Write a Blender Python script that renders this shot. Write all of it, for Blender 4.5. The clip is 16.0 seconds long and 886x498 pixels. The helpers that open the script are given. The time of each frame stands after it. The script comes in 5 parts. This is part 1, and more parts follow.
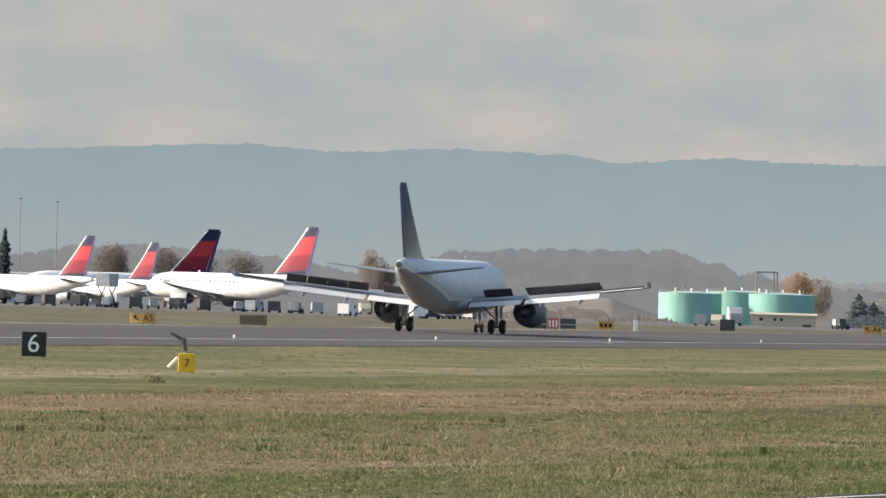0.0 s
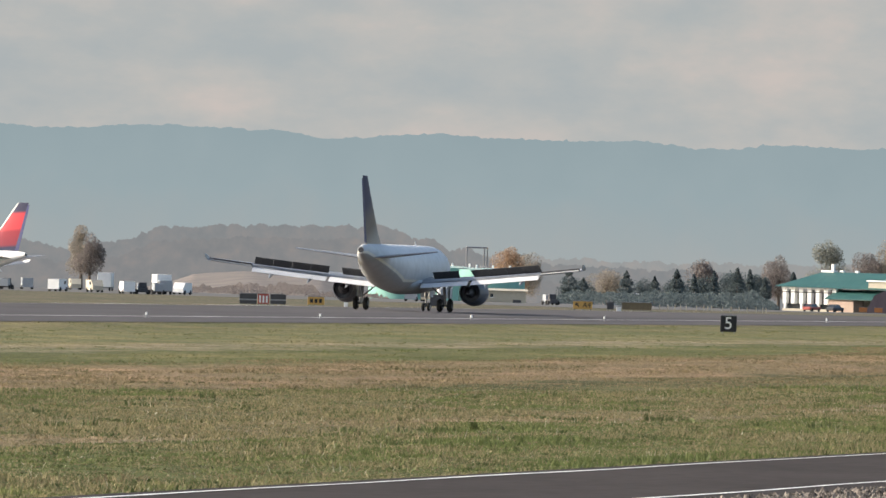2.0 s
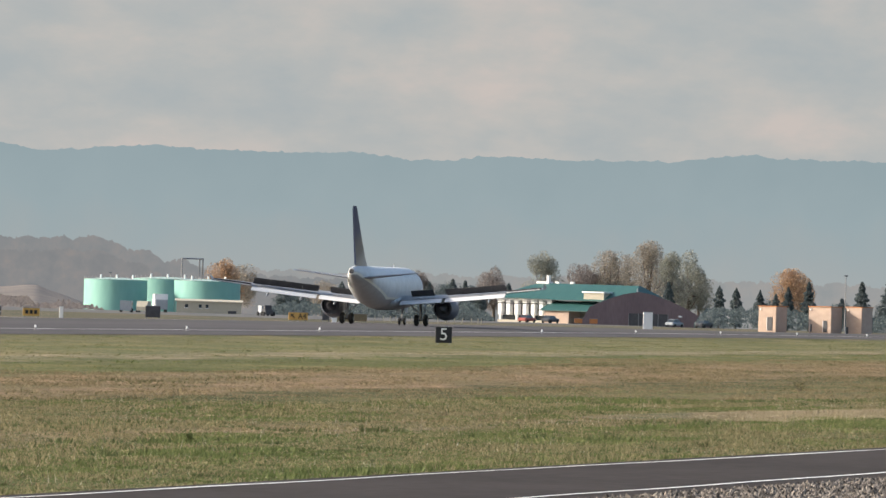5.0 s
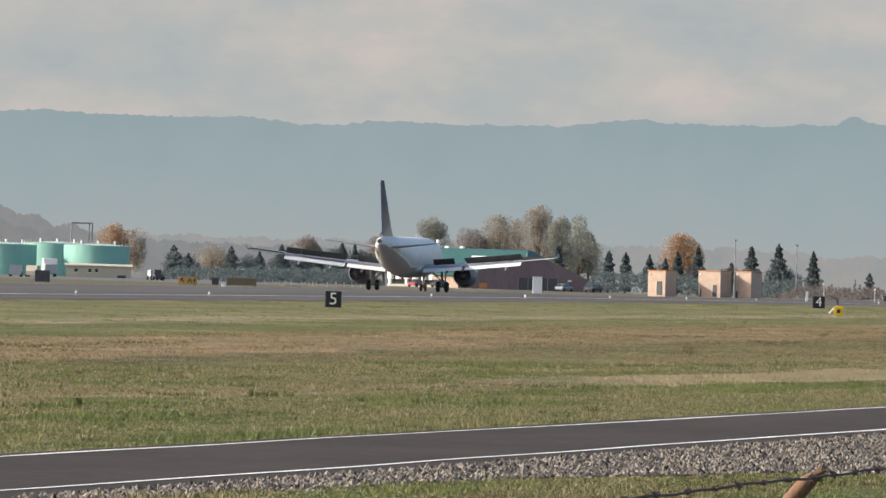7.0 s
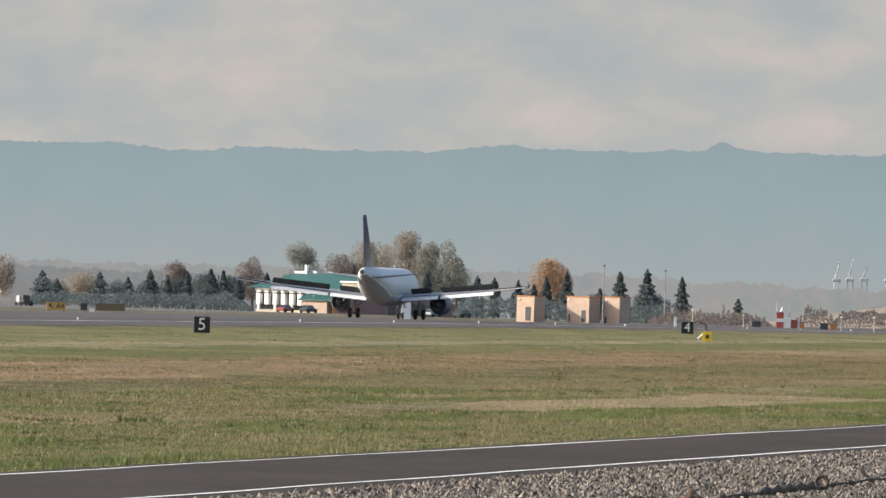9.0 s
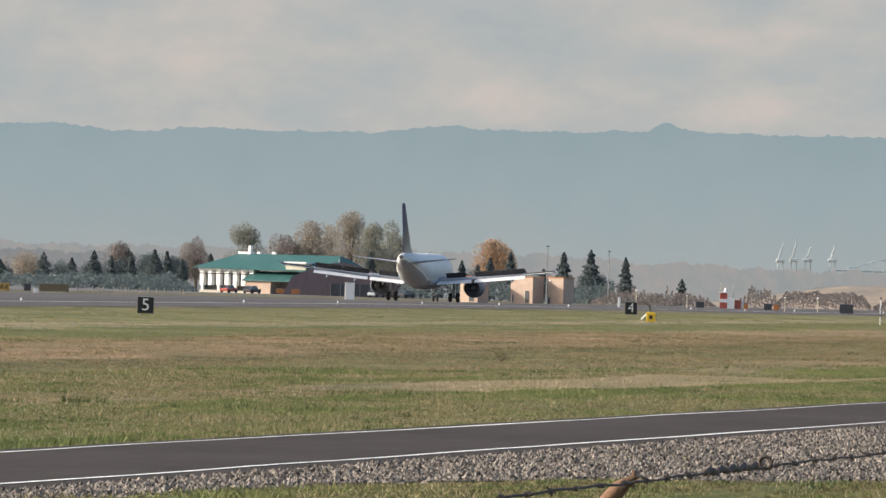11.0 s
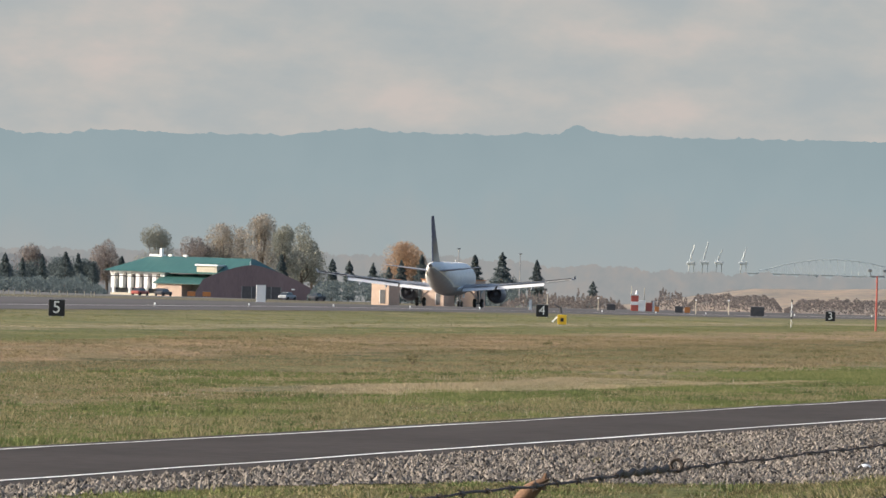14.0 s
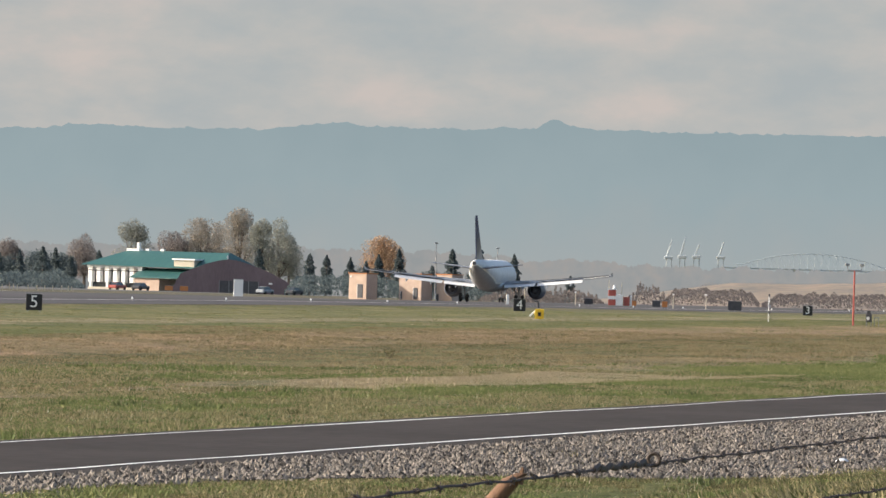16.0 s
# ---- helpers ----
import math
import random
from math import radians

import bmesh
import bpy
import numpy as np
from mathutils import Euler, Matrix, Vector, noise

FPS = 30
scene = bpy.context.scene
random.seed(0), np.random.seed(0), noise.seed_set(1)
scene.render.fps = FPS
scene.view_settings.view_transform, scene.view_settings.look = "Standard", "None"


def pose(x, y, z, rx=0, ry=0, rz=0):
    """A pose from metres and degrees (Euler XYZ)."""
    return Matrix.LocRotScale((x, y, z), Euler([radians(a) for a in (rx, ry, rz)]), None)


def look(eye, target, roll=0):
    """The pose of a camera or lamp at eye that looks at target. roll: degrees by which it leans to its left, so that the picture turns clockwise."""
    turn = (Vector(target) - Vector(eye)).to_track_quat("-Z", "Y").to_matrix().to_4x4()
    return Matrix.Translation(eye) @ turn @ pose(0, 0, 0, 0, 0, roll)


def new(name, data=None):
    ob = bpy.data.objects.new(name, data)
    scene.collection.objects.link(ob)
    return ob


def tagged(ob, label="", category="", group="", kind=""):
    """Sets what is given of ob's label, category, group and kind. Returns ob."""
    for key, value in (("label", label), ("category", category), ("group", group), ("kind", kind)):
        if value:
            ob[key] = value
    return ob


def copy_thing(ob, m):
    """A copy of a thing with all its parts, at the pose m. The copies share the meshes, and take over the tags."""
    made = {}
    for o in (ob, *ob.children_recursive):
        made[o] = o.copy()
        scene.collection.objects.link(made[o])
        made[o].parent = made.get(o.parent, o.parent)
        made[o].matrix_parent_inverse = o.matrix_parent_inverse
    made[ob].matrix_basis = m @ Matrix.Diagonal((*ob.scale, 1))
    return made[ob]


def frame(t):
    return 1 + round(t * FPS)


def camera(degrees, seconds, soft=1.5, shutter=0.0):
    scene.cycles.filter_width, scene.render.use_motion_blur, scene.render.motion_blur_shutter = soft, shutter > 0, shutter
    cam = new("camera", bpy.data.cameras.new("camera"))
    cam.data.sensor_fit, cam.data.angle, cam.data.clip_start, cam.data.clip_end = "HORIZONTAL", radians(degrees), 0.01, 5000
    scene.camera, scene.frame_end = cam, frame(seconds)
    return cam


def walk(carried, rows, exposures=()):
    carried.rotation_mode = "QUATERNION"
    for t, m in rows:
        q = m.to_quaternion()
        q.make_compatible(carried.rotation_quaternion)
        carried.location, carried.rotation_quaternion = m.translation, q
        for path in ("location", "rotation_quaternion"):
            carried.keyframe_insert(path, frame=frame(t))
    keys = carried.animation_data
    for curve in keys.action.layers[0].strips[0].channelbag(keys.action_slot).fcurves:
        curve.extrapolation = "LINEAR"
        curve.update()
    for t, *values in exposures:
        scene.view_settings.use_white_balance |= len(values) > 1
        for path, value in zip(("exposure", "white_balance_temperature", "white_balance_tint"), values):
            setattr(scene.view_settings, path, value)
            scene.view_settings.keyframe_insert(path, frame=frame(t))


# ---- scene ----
# ---------------------------------------------------------------- camera
# Bearings are counted in 1/20500 rad to the right; the runway's own direction (+y) is at 3417.
F = 20500.0
EYE = (0.0, 0.0, 4.2)
LEAN = 0.03


def spot(u, d):
    """Ground plan position of bearing u at distance d."""
    a = (3417.0 - u) / F
    return -d * math.sin(a), d * math.cos(a)


def level(u, y, d):
    """Height of what shows at strip height y on bearing u, distance d."""
    return 4.2 + (452.7 + LEAN * u - y) * d / F


def aim(sx, sy):
    """Camera pose from the place of the thousand-foot board 5 in the view."""
    cx, cy = 848 - sx, 977 - sy
    v = 452.7 + LEAN * cx - cy
    a = (3417.0 - (cx - LEAN * v)) / F
    e = v / F
    way = Vector((-math.sin(a) * math.cos(e), math.cos(a) * math.cos(e), math.sin(e)))
    return look(EYE, Vector(EYE) + way * 100, math.degrees(math.atan(LEAN)))


cam = camera(2 * math.degrees(math.atan(784 / F)), 16.0, soft=1.5)
walk(cam, [(t, aim(sx, sy)) for t, sx, sy in (
    (0, 1806, 618), (0.5, 1722, 595), (1, 1572, 588.5), (1.5, 1415, 577.5), (2, 1293, 574.5), (2.5, 1209, 573.5),
    (3, 1136, 577), (3.5, 1021, 595), (4, 905, 605), (4.2, 867, 602.5),
    (6.3, 740, 567), (6.5, 717, 554), (7, 593.5, 531), (7.5, 513, 535.5), (8, 438, 547.5), (8.5, 392, 564),
    (9, 361, 576), (9.2, 352, 576), (11.3, 243, 536), (11.5, 231, 534), (12, 211, 537), (12.5, 188, 534.5),
    (13, 165, 544), (13.5, 138, 547.5), (14, 104, 546), (14.5, 77, 537.5), (15, 60, 524), (15.5, 60, 531), (16, 64, 536))],
     exposures=[(0, 0.8), (16, 0.8)])

# ---------------------------------------------------------------- light
SUN_EL, SUN_AZ = radians(24), radians(98)   # sun stands to the left, a little behind the camera
world = bpy.data.worlds.new("sky")
scene.world = world
world.use_nodes = True
wn = world.node_tree.nodes
sky = wn.new("ShaderNodeTexSky")
sky.sky_type, sky.sun_disc = "NISHITA", False
sky.sun_elevation, sky.sun_rotation = SUN_EL, -SUN_AZ
sky.dust_density = 3.0
world.node_tree.links.new(sky.outputs[0], wn["Background"].inputs[0])
wn["Background"].inputs[1].default_value = 0.128
sun = new("sun", bpy.data.lights.new("sun", "SUN"))
sun.data.energy, sun.data.angle, sun.data.color = 3.8, radians(0.6), (1.0, 0.92, 0.82)
sun.matrix_world = look((-800 * math.cos(SUN_EL) * math.sin(SUN_AZ), 1000 + 800 * math.cos(SUN_EL) * math.cos(SUN_AZ), 800 * math.sin(SUN_EL)), (0, 1000, 0))


# ---------------------------------------------------------------- materials
def mat(name, c1, c2=None, scale=1.0, rough=0.7, metal=0.0, bump=0.0, stretch=(1, 1, 1), spread=(0.35, 0.65), fine=8.0, specular=0.4):
    """Two-scale procedural surface between two colours."""
    m = bpy.data.materials.new(name)
    m.use_nodes = True
    nt = m.node_tree
    n, l = nt.nodes, nt.links
    b = n["Principled BSDF"]
    b.inputs["Roughness"].default_value, b.inputs["Metallic"].default_value = rough, metal
    b.inputs["Specular IOR Level"].default_value = specular
    co = n.new("ShaderNodeTexCoord")
    mp = n.new("ShaderNodeMapping")
    mp.inputs["Scale"].default_value = stretch
    l.new(co.outputs["Object"], mp.inputs[0])
    c2 = c2 or tuple(v * 0.8 for v in c1)
    big, small, mix, ramp = n.new("ShaderNodeTexNoise"), n.new("ShaderNodeTexNoise"), n.new("ShaderNodeMath"), n.new("ShaderNodeValToRGB")
    big.inputs["Scale"].default_value, small.inputs["Scale"].default_value = scale, scale * fine
    big.inputs["Detail"].default_value = small.inputs["Detail"].default_value = 4
    mix.operation = "MULTIPLY_ADD"
    mix.inputs[1].default_value = 0.45
    half = n.new("ShaderNodeMath")
    half.operation = "MULTIPLY"
    half.inputs[1].default_value = 0.55
    l.new(mp.outputs[0], big.inputs[0])
    l.new(mp.outputs[0], small.inputs[0])
    l.new(big.outputs[0], half.inputs[0])
    l.new(small.outputs[0], mix.inputs[0])
    l.new(half.outputs[0], mix.inputs[2])
    l.new(mix.outputs[0], ramp.inputs[0])
    ramp.color_ramp.elements[0].position, ramp.color_ramp.elements[1].position = spread
    ramp.color_ramp.elements[0].color, ramp.color_ramp.elements[1].color = (*c1, 1), (*c2, 1)
    l.new(ramp.outputs[0], b.inputs["Base Color"])
    if bump:
        bn = n.new("ShaderNodeBump")
        bn.inputs["Strength"].default_value, bn.inputs["Distance"].default_value = 0.6, bump
        l.new(small.outputs[0], bn.inputs["Height"])
        l.new(bn.outputs[0], b.inputs["Normal"])
    return m


def leafy(name, c1, c2, through_light=0.0):
    """Foliage whose pieces differ one from the next; thin leaves let light through."""
    m = bpy.data.materials.new(name)
    m.use_nodes = True
    n, l = m.node_tree.nodes, m.node_tree.links
    b = n["Principled BSDF"]
    b.inputs["Roughness"].default_value = 0.75
    b.inputs["Specular IOR Level"].default_value = 0.2
    g, r = n.new("ShaderNodeNewGeometry"), n.new("ShaderNodeValToRGB")
    r.color_ramp.elements[0].color, r.color_ramp.elements[1].color = (*c1, 1), (*c2, 1)
    l.new(g.outputs["Random Per Island"], r.inputs[0])
    l.new(r.outputs[0], b.inputs["Base Color"])
    if through_light:
        tl, mx = n.new("ShaderNodeBsdfTranslucent"), n.new("ShaderNodeMixShader")
        mx.inputs[0].default_value = through_light
        l.new(r.outputs[0], tl.inputs[0])
        l.new(b.outputs[0], mx.inputs[1])
        l.new(tl.outputs[0], mx.inputs[2])
        l.new(mx.outputs[0], n["Material Output"].inputs[0])
    return m


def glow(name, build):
    """Backdrop of sky or distance: glows with air light and haze put into colour."""
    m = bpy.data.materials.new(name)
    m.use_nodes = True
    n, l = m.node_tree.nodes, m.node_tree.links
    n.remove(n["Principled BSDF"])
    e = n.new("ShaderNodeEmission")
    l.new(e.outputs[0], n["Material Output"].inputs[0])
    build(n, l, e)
    return m


def ramp_node(n, stops):
    r = n.new("ShaderNodeValToRGB")
    while len(r.color_ramp.elements) < len(stops):
        r.color_ramp.elements.new(0.5)
    for el, (p, c) in zip(r.color_ramp.elements, stops):
        el.position, el.color = p, (*c, 1)
    return r


def grass_material():
    """Mown field: bands along the runway, patches and tufts."""
    m = bpy.data.materials.new("field_grass")
    m.use_nodes = True
    n, l = m.node_tree.nodes, m.node_tree.links
    b = n["Principled BSDF"]
    b.inputs["Roughness"].default_value = 0.9
    b.inputs["Specular IOR Level"].default_value = 0.1
    co, sep = n.new("ShaderNodeTexCoord"), n.new("ShaderNodeSeparateXYZ")
    l.new(co.outputs["Object"], sep.inputs[0])
    mp = n.new("ShaderNodeMapping")
    mp.inputs["Scale"].default_value = (0.22, 0.06, 1)
    l.new(co.outputs["Object"], mp.inputs[0])
    wob = n.new("ShaderNodeTexNoise")
    wob.inputs["Scale"].default_value, wob.inputs["Detail"].default_value = 1.0, 5
    l.new(mp.outputs[0], wob.inputs[0])
    ma = n.new("ShaderNodeMath")
    ma.operation = "MULTIPLY_ADD"
    ma.inputs[1].default_value = 16.0
    l.new(wob.outputs[0], ma.inputs[0])
    l.new(sep.outputs[0], ma.inputs[2])
    sh = n.new("ShaderNodeMapRange")
    sh.inputs["From Min"].default_value, sh.inputs["From Max"].default_value = -260 + 8, -20 + 8
    l.new(ma.outputs[0], sh.inputs["Value"])
    def at(x):
        return (x + 260) / 240
    bands = ramp_node(n, [
        (0.0, (0.165, 0.15, 0.095)), (at(-166), (0.18, 0.165, 0.085)), (at(-140), (0.19, 0.185, 0.085)), (at(-128), (0.2, 0.19, 0.09)),
        (at(-125), (0.29, 0.25, 0.155)), (at(-120), (0.27, 0.235, 0.14)), (at(-117), (0.13, 0.135, 0.055)), (at(-112), (0.15, 0.15, 0.06)), (at(-104), (0.155, 0.155, 0.06)),
        (at(-100), (0.28, 0.21, 0.12)), (at(-85), (0.27, 0.2, 0.115)), (at(-81), (0.09, 0.095, 0.04)), (at(-76), (0.15, 0.145, 0.06)),
        (at(-65), (0.19, 0.165, 0.08)), (at(-60), (0.25, 0.2, 0.12)), (at(-55), (0.13, 0.145, 0.05)), (1.0, (0.12, 0.125, 0.045))])
    l.new(sh.outputs[0], bands.inputs[0])
    mp2 = n.new("ShaderNodeMapping")
    mp2.inputs["Scale"].default_value = (1, 0.3, 1)
    l.new(co.outputs["Object"], mp2.inputs[0])
    fine = n.new("ShaderNodeTexNoise")
    fine.inputs["Scale"].default_value, fine.inputs["Detail"].default_value = 3.0, 9
    fine.inputs["Roughness"].default_value = 0.75
    l.new(mp2.outputs[0], fine.inputs[0])
    tint = ramp_node(n, [(0.36, (0.3, 0.33, 0.32)), (0.5, (0.8, 0.8, 0.83)), (0.64, (1.3, 1.22, 1.3))])
    l.new(fine.outputs[0], tint.inputs[0])
    # broad dry and green patches over the bands
    mp3 = n.new("ShaderNodeMapping")
    mp3.inputs["Scale"].default_value = (0.13, 0.035, 1)
    mp3.inputs["Location"].default_value = (4.2, 1.7, 0)
    l.new(co.outputs["Object"], mp3.inputs[0])
    pn = n.new("ShaderNodeTexNoise")
    pn.inputs["Scale"].default_value, pn.inputs["Detail"].default_value, pn.inputs["Roughness"].default_value = 1.0, 6, 0.62
    l.new(mp3.outputs[0], pn.inputs[0])
    pr = ramp_node(n, [(0.36, (0.76, 0.84, 0.74)), (0.5, (1, 1, 1)), (0.66, (1.5, 1.35, 1.35))])
    l.new(pn.outputs[0], pr.inputs[0])
    mul0 = n.new("ShaderNodeMix")
    mul0.data_type, mul0.blend_type = "RGBA", "MULTIPLY"
    mul0.inputs[0].default_value = 1.0
    l.new(bands.outputs[0], mul0.inputs[6])
    l.new(pr.outputs[0], mul0.inputs[7])
    mul = n.new("ShaderNodeMix")
    mul.data_type, mul.blend_type = "RGBA", "MULTIPLY"
    mul.inputs[0].default_value = 1.0
    l.new(mul0.outputs[2], mul.inputs[6])
    l.new(tint.outputs[0], mul.inputs[7])
    l.new(mul.outputs[2], b.inputs["Base Color"])
    bn = n.new("ShaderNodeBump")
    bn.inputs["Distance"].default_value = 0.12
    l.new(fine.outputs[0], bn.inputs["Height"])
    l.new(bn.outputs[0], b.inputs["Normal"])
    return m


M_GRASS = grass_material()
M_ASPHALT = mat("runway_asphalt", (0.068, 0.062, 0.062), (0.11, 0.101, 0.099), 0.06, 0.85, stretch=(1, 0.12, 1), bump=0.01, fine=14, specular=0.12)
M_ROAD = mat("road_asphalt", (0.038, 0.031, 0.027), (0.06, 0.05, 0.044), 0.25, 0.85, stretch=(1, 0.25, 1), bump=0.01, fine=10, specular=0.08)
M_PAINT = mat("white_road_paint", (0.8, 0.79, 0.75), (0.45, 0.43, 0.4), 0.5, 0.7, spread=(0.45, 0.75))
M_RUNLINE = mat("worn_runway_paint", (0.5, 0.49, 0.47), (0.24, 0.23, 0.22), 0.3, 0.75, stretch=(1, 0.3, 1), spread=(0.4, 0.62))
M_GRAVEL = mat("gravel_bed", (0.04, 0.034, 0.028), (0.085, 0.075, 0.063), 3.0, 0.9, bump=0.05)
M_WHITE = mat("white_paint", (0.82, 0.82, 0.8), (0.74, 0.74, 0.73), 0.3, 0.4)
M_BLACK = mat("black_panel", (0.012, 0.012, 0.014), (0.02, 0.02, 0.024), 2, 0.6)
M_YELLOW = mat("yellow_panel", (0.75, 0.5, 0.03), (0.62, 0.4, 0.03), 1.5, 0.55)
M_SIGN = mat("faded_sign_yellow", (0.6, 0.36, 0.1), (0.5, 0.3, 0.085), 1.5, 0.6)
M_ORANGE = mat("orange_panel", (0.5, 0.2, 0.06), (0.4, 0.15, 0.05), 1.5, 0.6)
M_METAL = mat("dull_metal", (0.35, 0.35, 0.36), (0.25, 0.25, 0.26), 2, 0.45, 0.8)
M_DARK = mat("dark_metal", (0.05, 0.05, 0.055), (0.08, 0.08, 0.085), 2, 0.6)
M_TYRE = mat("tyre_rubber", (0.018, 0.018, 0.018), (0.03, 0.03, 0.03), 4, 0.85)
M_GREY = mat("grey_paint", (0.36, 0.38, 0.4), (0.3, 0.32, 0.34), 0.5, 0.4)
M_TANK = mat("pale_green_tank_paint", (0.19, 0.40, 0.34), (0.23, 0.46, 0.39), 0.15, 0.6, stretch=(1, 1, 0.3))
M_TANKTOP = mat("tank_roof_paint", (0.34, 0.47, 0.43), (0.3, 0.42, 0.385), 0.2, 0.6)
M_BEIGE = mat("beige_wall", (0.5, 0.45, 0.35), (0.43, 0.39, 0.31), 0.3, 0.8)
M_GLASS = mat("dark_window", (0.03, 0.04, 0.05), (0.05, 0.06, 0.07), 1, 0.15)
M_GREENROOF = mat("green_metal_roof", (0.028, 0.09, 0.085), (0.04, 0.115, 0.105), 0.2, 0.5, stretch=(6, 0.5, 1))
M_REDROOF = mat("maroon_roof", (0.125, 0.092, 0.102), (0.17, 0.127, 0.135), 0.1, 0.7, stretch=(4, 0.5, 1))
M_TAN = mat("tan_concrete", (0.5, 0.38, 0.3), (0.42, 0.31, 0.24), 0.2, 0.85)
M_WOOD = mat("orange_weathered_wood", (0.2, 0.105, 0.055), (0.1, 0.056, 0.033), 3, 0.8, stretch=(4, 4, 0.6), bump=0.004)
M_RUST = mat("rusty_wire", (0.045, 0.035, 0.03), (0.08, 0.055, 0.04), 40, 0.8)
M_RED = mat("red_paint", (0.45, 0.1, 0.075), (0.38, 0.09, 0.07), 1, 0.5)
M_BLUE = mat("navy_paint", (0.025, 0.035, 0.12), (0.03, 0.04, 0.14), 0.5, 0.4)
M_BARK = mat("bark", (0.09, 0.07, 0.055), (0.14, 0.11, 0.09), 1.5, 0.9, stretch=(3, 3, 0.5))
M_TANGRASS = mat("dry_levee_grass", (0.28, 0.21, 0.15), (0.16, 0.14, 0.115), 0.05, 0.9, stretch=(1, 0.12, 1), fine=10, spread=(0.4, 0.6))
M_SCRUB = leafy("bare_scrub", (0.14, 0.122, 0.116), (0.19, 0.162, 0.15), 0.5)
# next five: far foliage colours lifted, greyed or blued to carry haze
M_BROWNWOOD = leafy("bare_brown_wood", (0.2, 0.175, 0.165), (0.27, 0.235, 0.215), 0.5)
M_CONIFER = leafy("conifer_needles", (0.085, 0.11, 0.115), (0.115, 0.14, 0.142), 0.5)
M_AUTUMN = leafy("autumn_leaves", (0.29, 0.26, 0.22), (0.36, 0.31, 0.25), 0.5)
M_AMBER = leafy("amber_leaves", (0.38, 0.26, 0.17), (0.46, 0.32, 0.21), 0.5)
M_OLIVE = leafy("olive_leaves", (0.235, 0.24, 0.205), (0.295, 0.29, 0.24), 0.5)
M_TUFT = leafy("grass_blades", (0.065, 0.078, 0.028), (0.355, 0.295, 0.165), 0.3)
M_WEED = leafy("green_weeds", (0.07, 0.095, 0.03), (0.18, 0.205, 0.075), 0.3)
M_STONE = leafy("grey_stones", (0.015, 0.012, 0.01), (0.285, 0.245, 0.205))


# ---------------------------------------------------------------- mesh helpers
def part(name, bm, material, parent=None, label=""):
    me = bpy.data.meshes.new(name)
    bm.to_mesh(me)
    bm.free()
    for mm in (material if isinstance(material, (list, tuple)) else (material,)):
        me.materials.append(mm)
    ob = new(name, me)
    if parent is not None:
        ob.parent = parent
    if label:
        ob["label"] = label
    return ob


def plain(name, verts, faces, material, parent=None, smooth=False):
    me = bpy.data.meshes.new(name)
    me.from_pydata(verts, [], faces)
    me.materials.append(material)
    if smooth:
        me.polygons.foreach_set("use_smooth", [True] * len(me.polygons))
    ob = new(name, me)
    if parent is not None:
        ob.parent = parent
    return ob


def thing(name, label, category, at=None, group="", kind=""):
    ob = new(name)
    ob.empty_display_size = 0.5
    if at is not None:
        ob.matrix_basis = at
    return tagged(ob, label, category, group, kind)


def box(bm, x0, x1, y0, y1, z0, z1, bevel=0.0):
    r = bmesh.ops.create_cube(bm, size=1, matrix=Matrix.LocRotScale(((x0 + x1) / 2, (y0 + y1) / 2, (z0 + z1) / 2), None, (x1 - x0, y1 - y0, z1 - z0)))
    if bevel:
        es = list({e for v in r["verts"] for e in v.link_edges})
        bmesh.ops.bevel(bm, geom=es, offset=bevel, segments=1, affect="EDGES")
    return bm


def boxed(*a, **k):
    return box(bmesh.new(), *a, **k)


def rod(bm, a, b, r0, r1=None, seg=8):
    a, b = Vector(a), Vector(b)
    q = (b - a).to_track_quat("Z", "Y")
    bmesh.ops.create_cone(bm, cap_ends=True, segments=seg, radius1=r0, radius2=r0 if r1 is None else r1, depth=(b - a).length,
                          matrix=Matrix.LocRotScale((a + b) / 2, q, None))
    return bm


def loft(rings, closed=True, caps=True):
    """Skin over rings of equal point counts."""
    bm = bmesh.new()
    vs = [[bm.verts.new(p) for p in r] for r in rings]
    k = len(rings[0])
    for a, b in zip(vs, vs[1:]):
        for i in range(k if closed else k - 1):
            bm.faces.new((a[i], a[(i + 1) % k], b[(i + 1) % k], b[i]))
    if caps and closed:
        bm.faces.new(vs[0][::-1])
        bm.faces.new(vs[-1])
    bmesh.ops.recalc_face_normals(bm, faces=bm.faces)
    return bm


def smooth(ob, angle=40):
    me = ob.data
    me.polygons.foreach_set("use_smooth", [True] * len(me.polygons))
    me.set_sharp_from_angle(angle=radians(angle))
    return ob


# ---------------------------------------------------------------- ground
PROFILE = ((-400, 0), (500, -0.15), (700, 0), (872, 0), (1200, 0.0), (1350, -0.2), (1480, -0.5), (1620, -0.75), (2000, -1.2), (2400, -2.2), (3000, -4.0), (4950, -9))


def ease(t):
    t = min(1.0, max(0.0, t))
    return t * t * (3 - 2 * t)


def road_side(y):
    """The road's edge nearest to the camera."""
    return -41.7 + 0.0186 * y


def gravel_edge(y):
    """How far the gravel reaches from the road's edge: narrow, then widening."""
    pts = ((0, 2.0), (195, 2.2), (207, 3.0), (230, 4.8), (238, 7.6), (246, 13.0), (2000, 14.0))
    for (a, oa), (c, oc) in zip(pts, pts[1:]):
        if a <= y <= c:
            return oa + (oc - oa) * (y - a) / (c - a) + 0.5 * noise.noise((y * 0.3, 6.2, 1.3))
    return 2.0


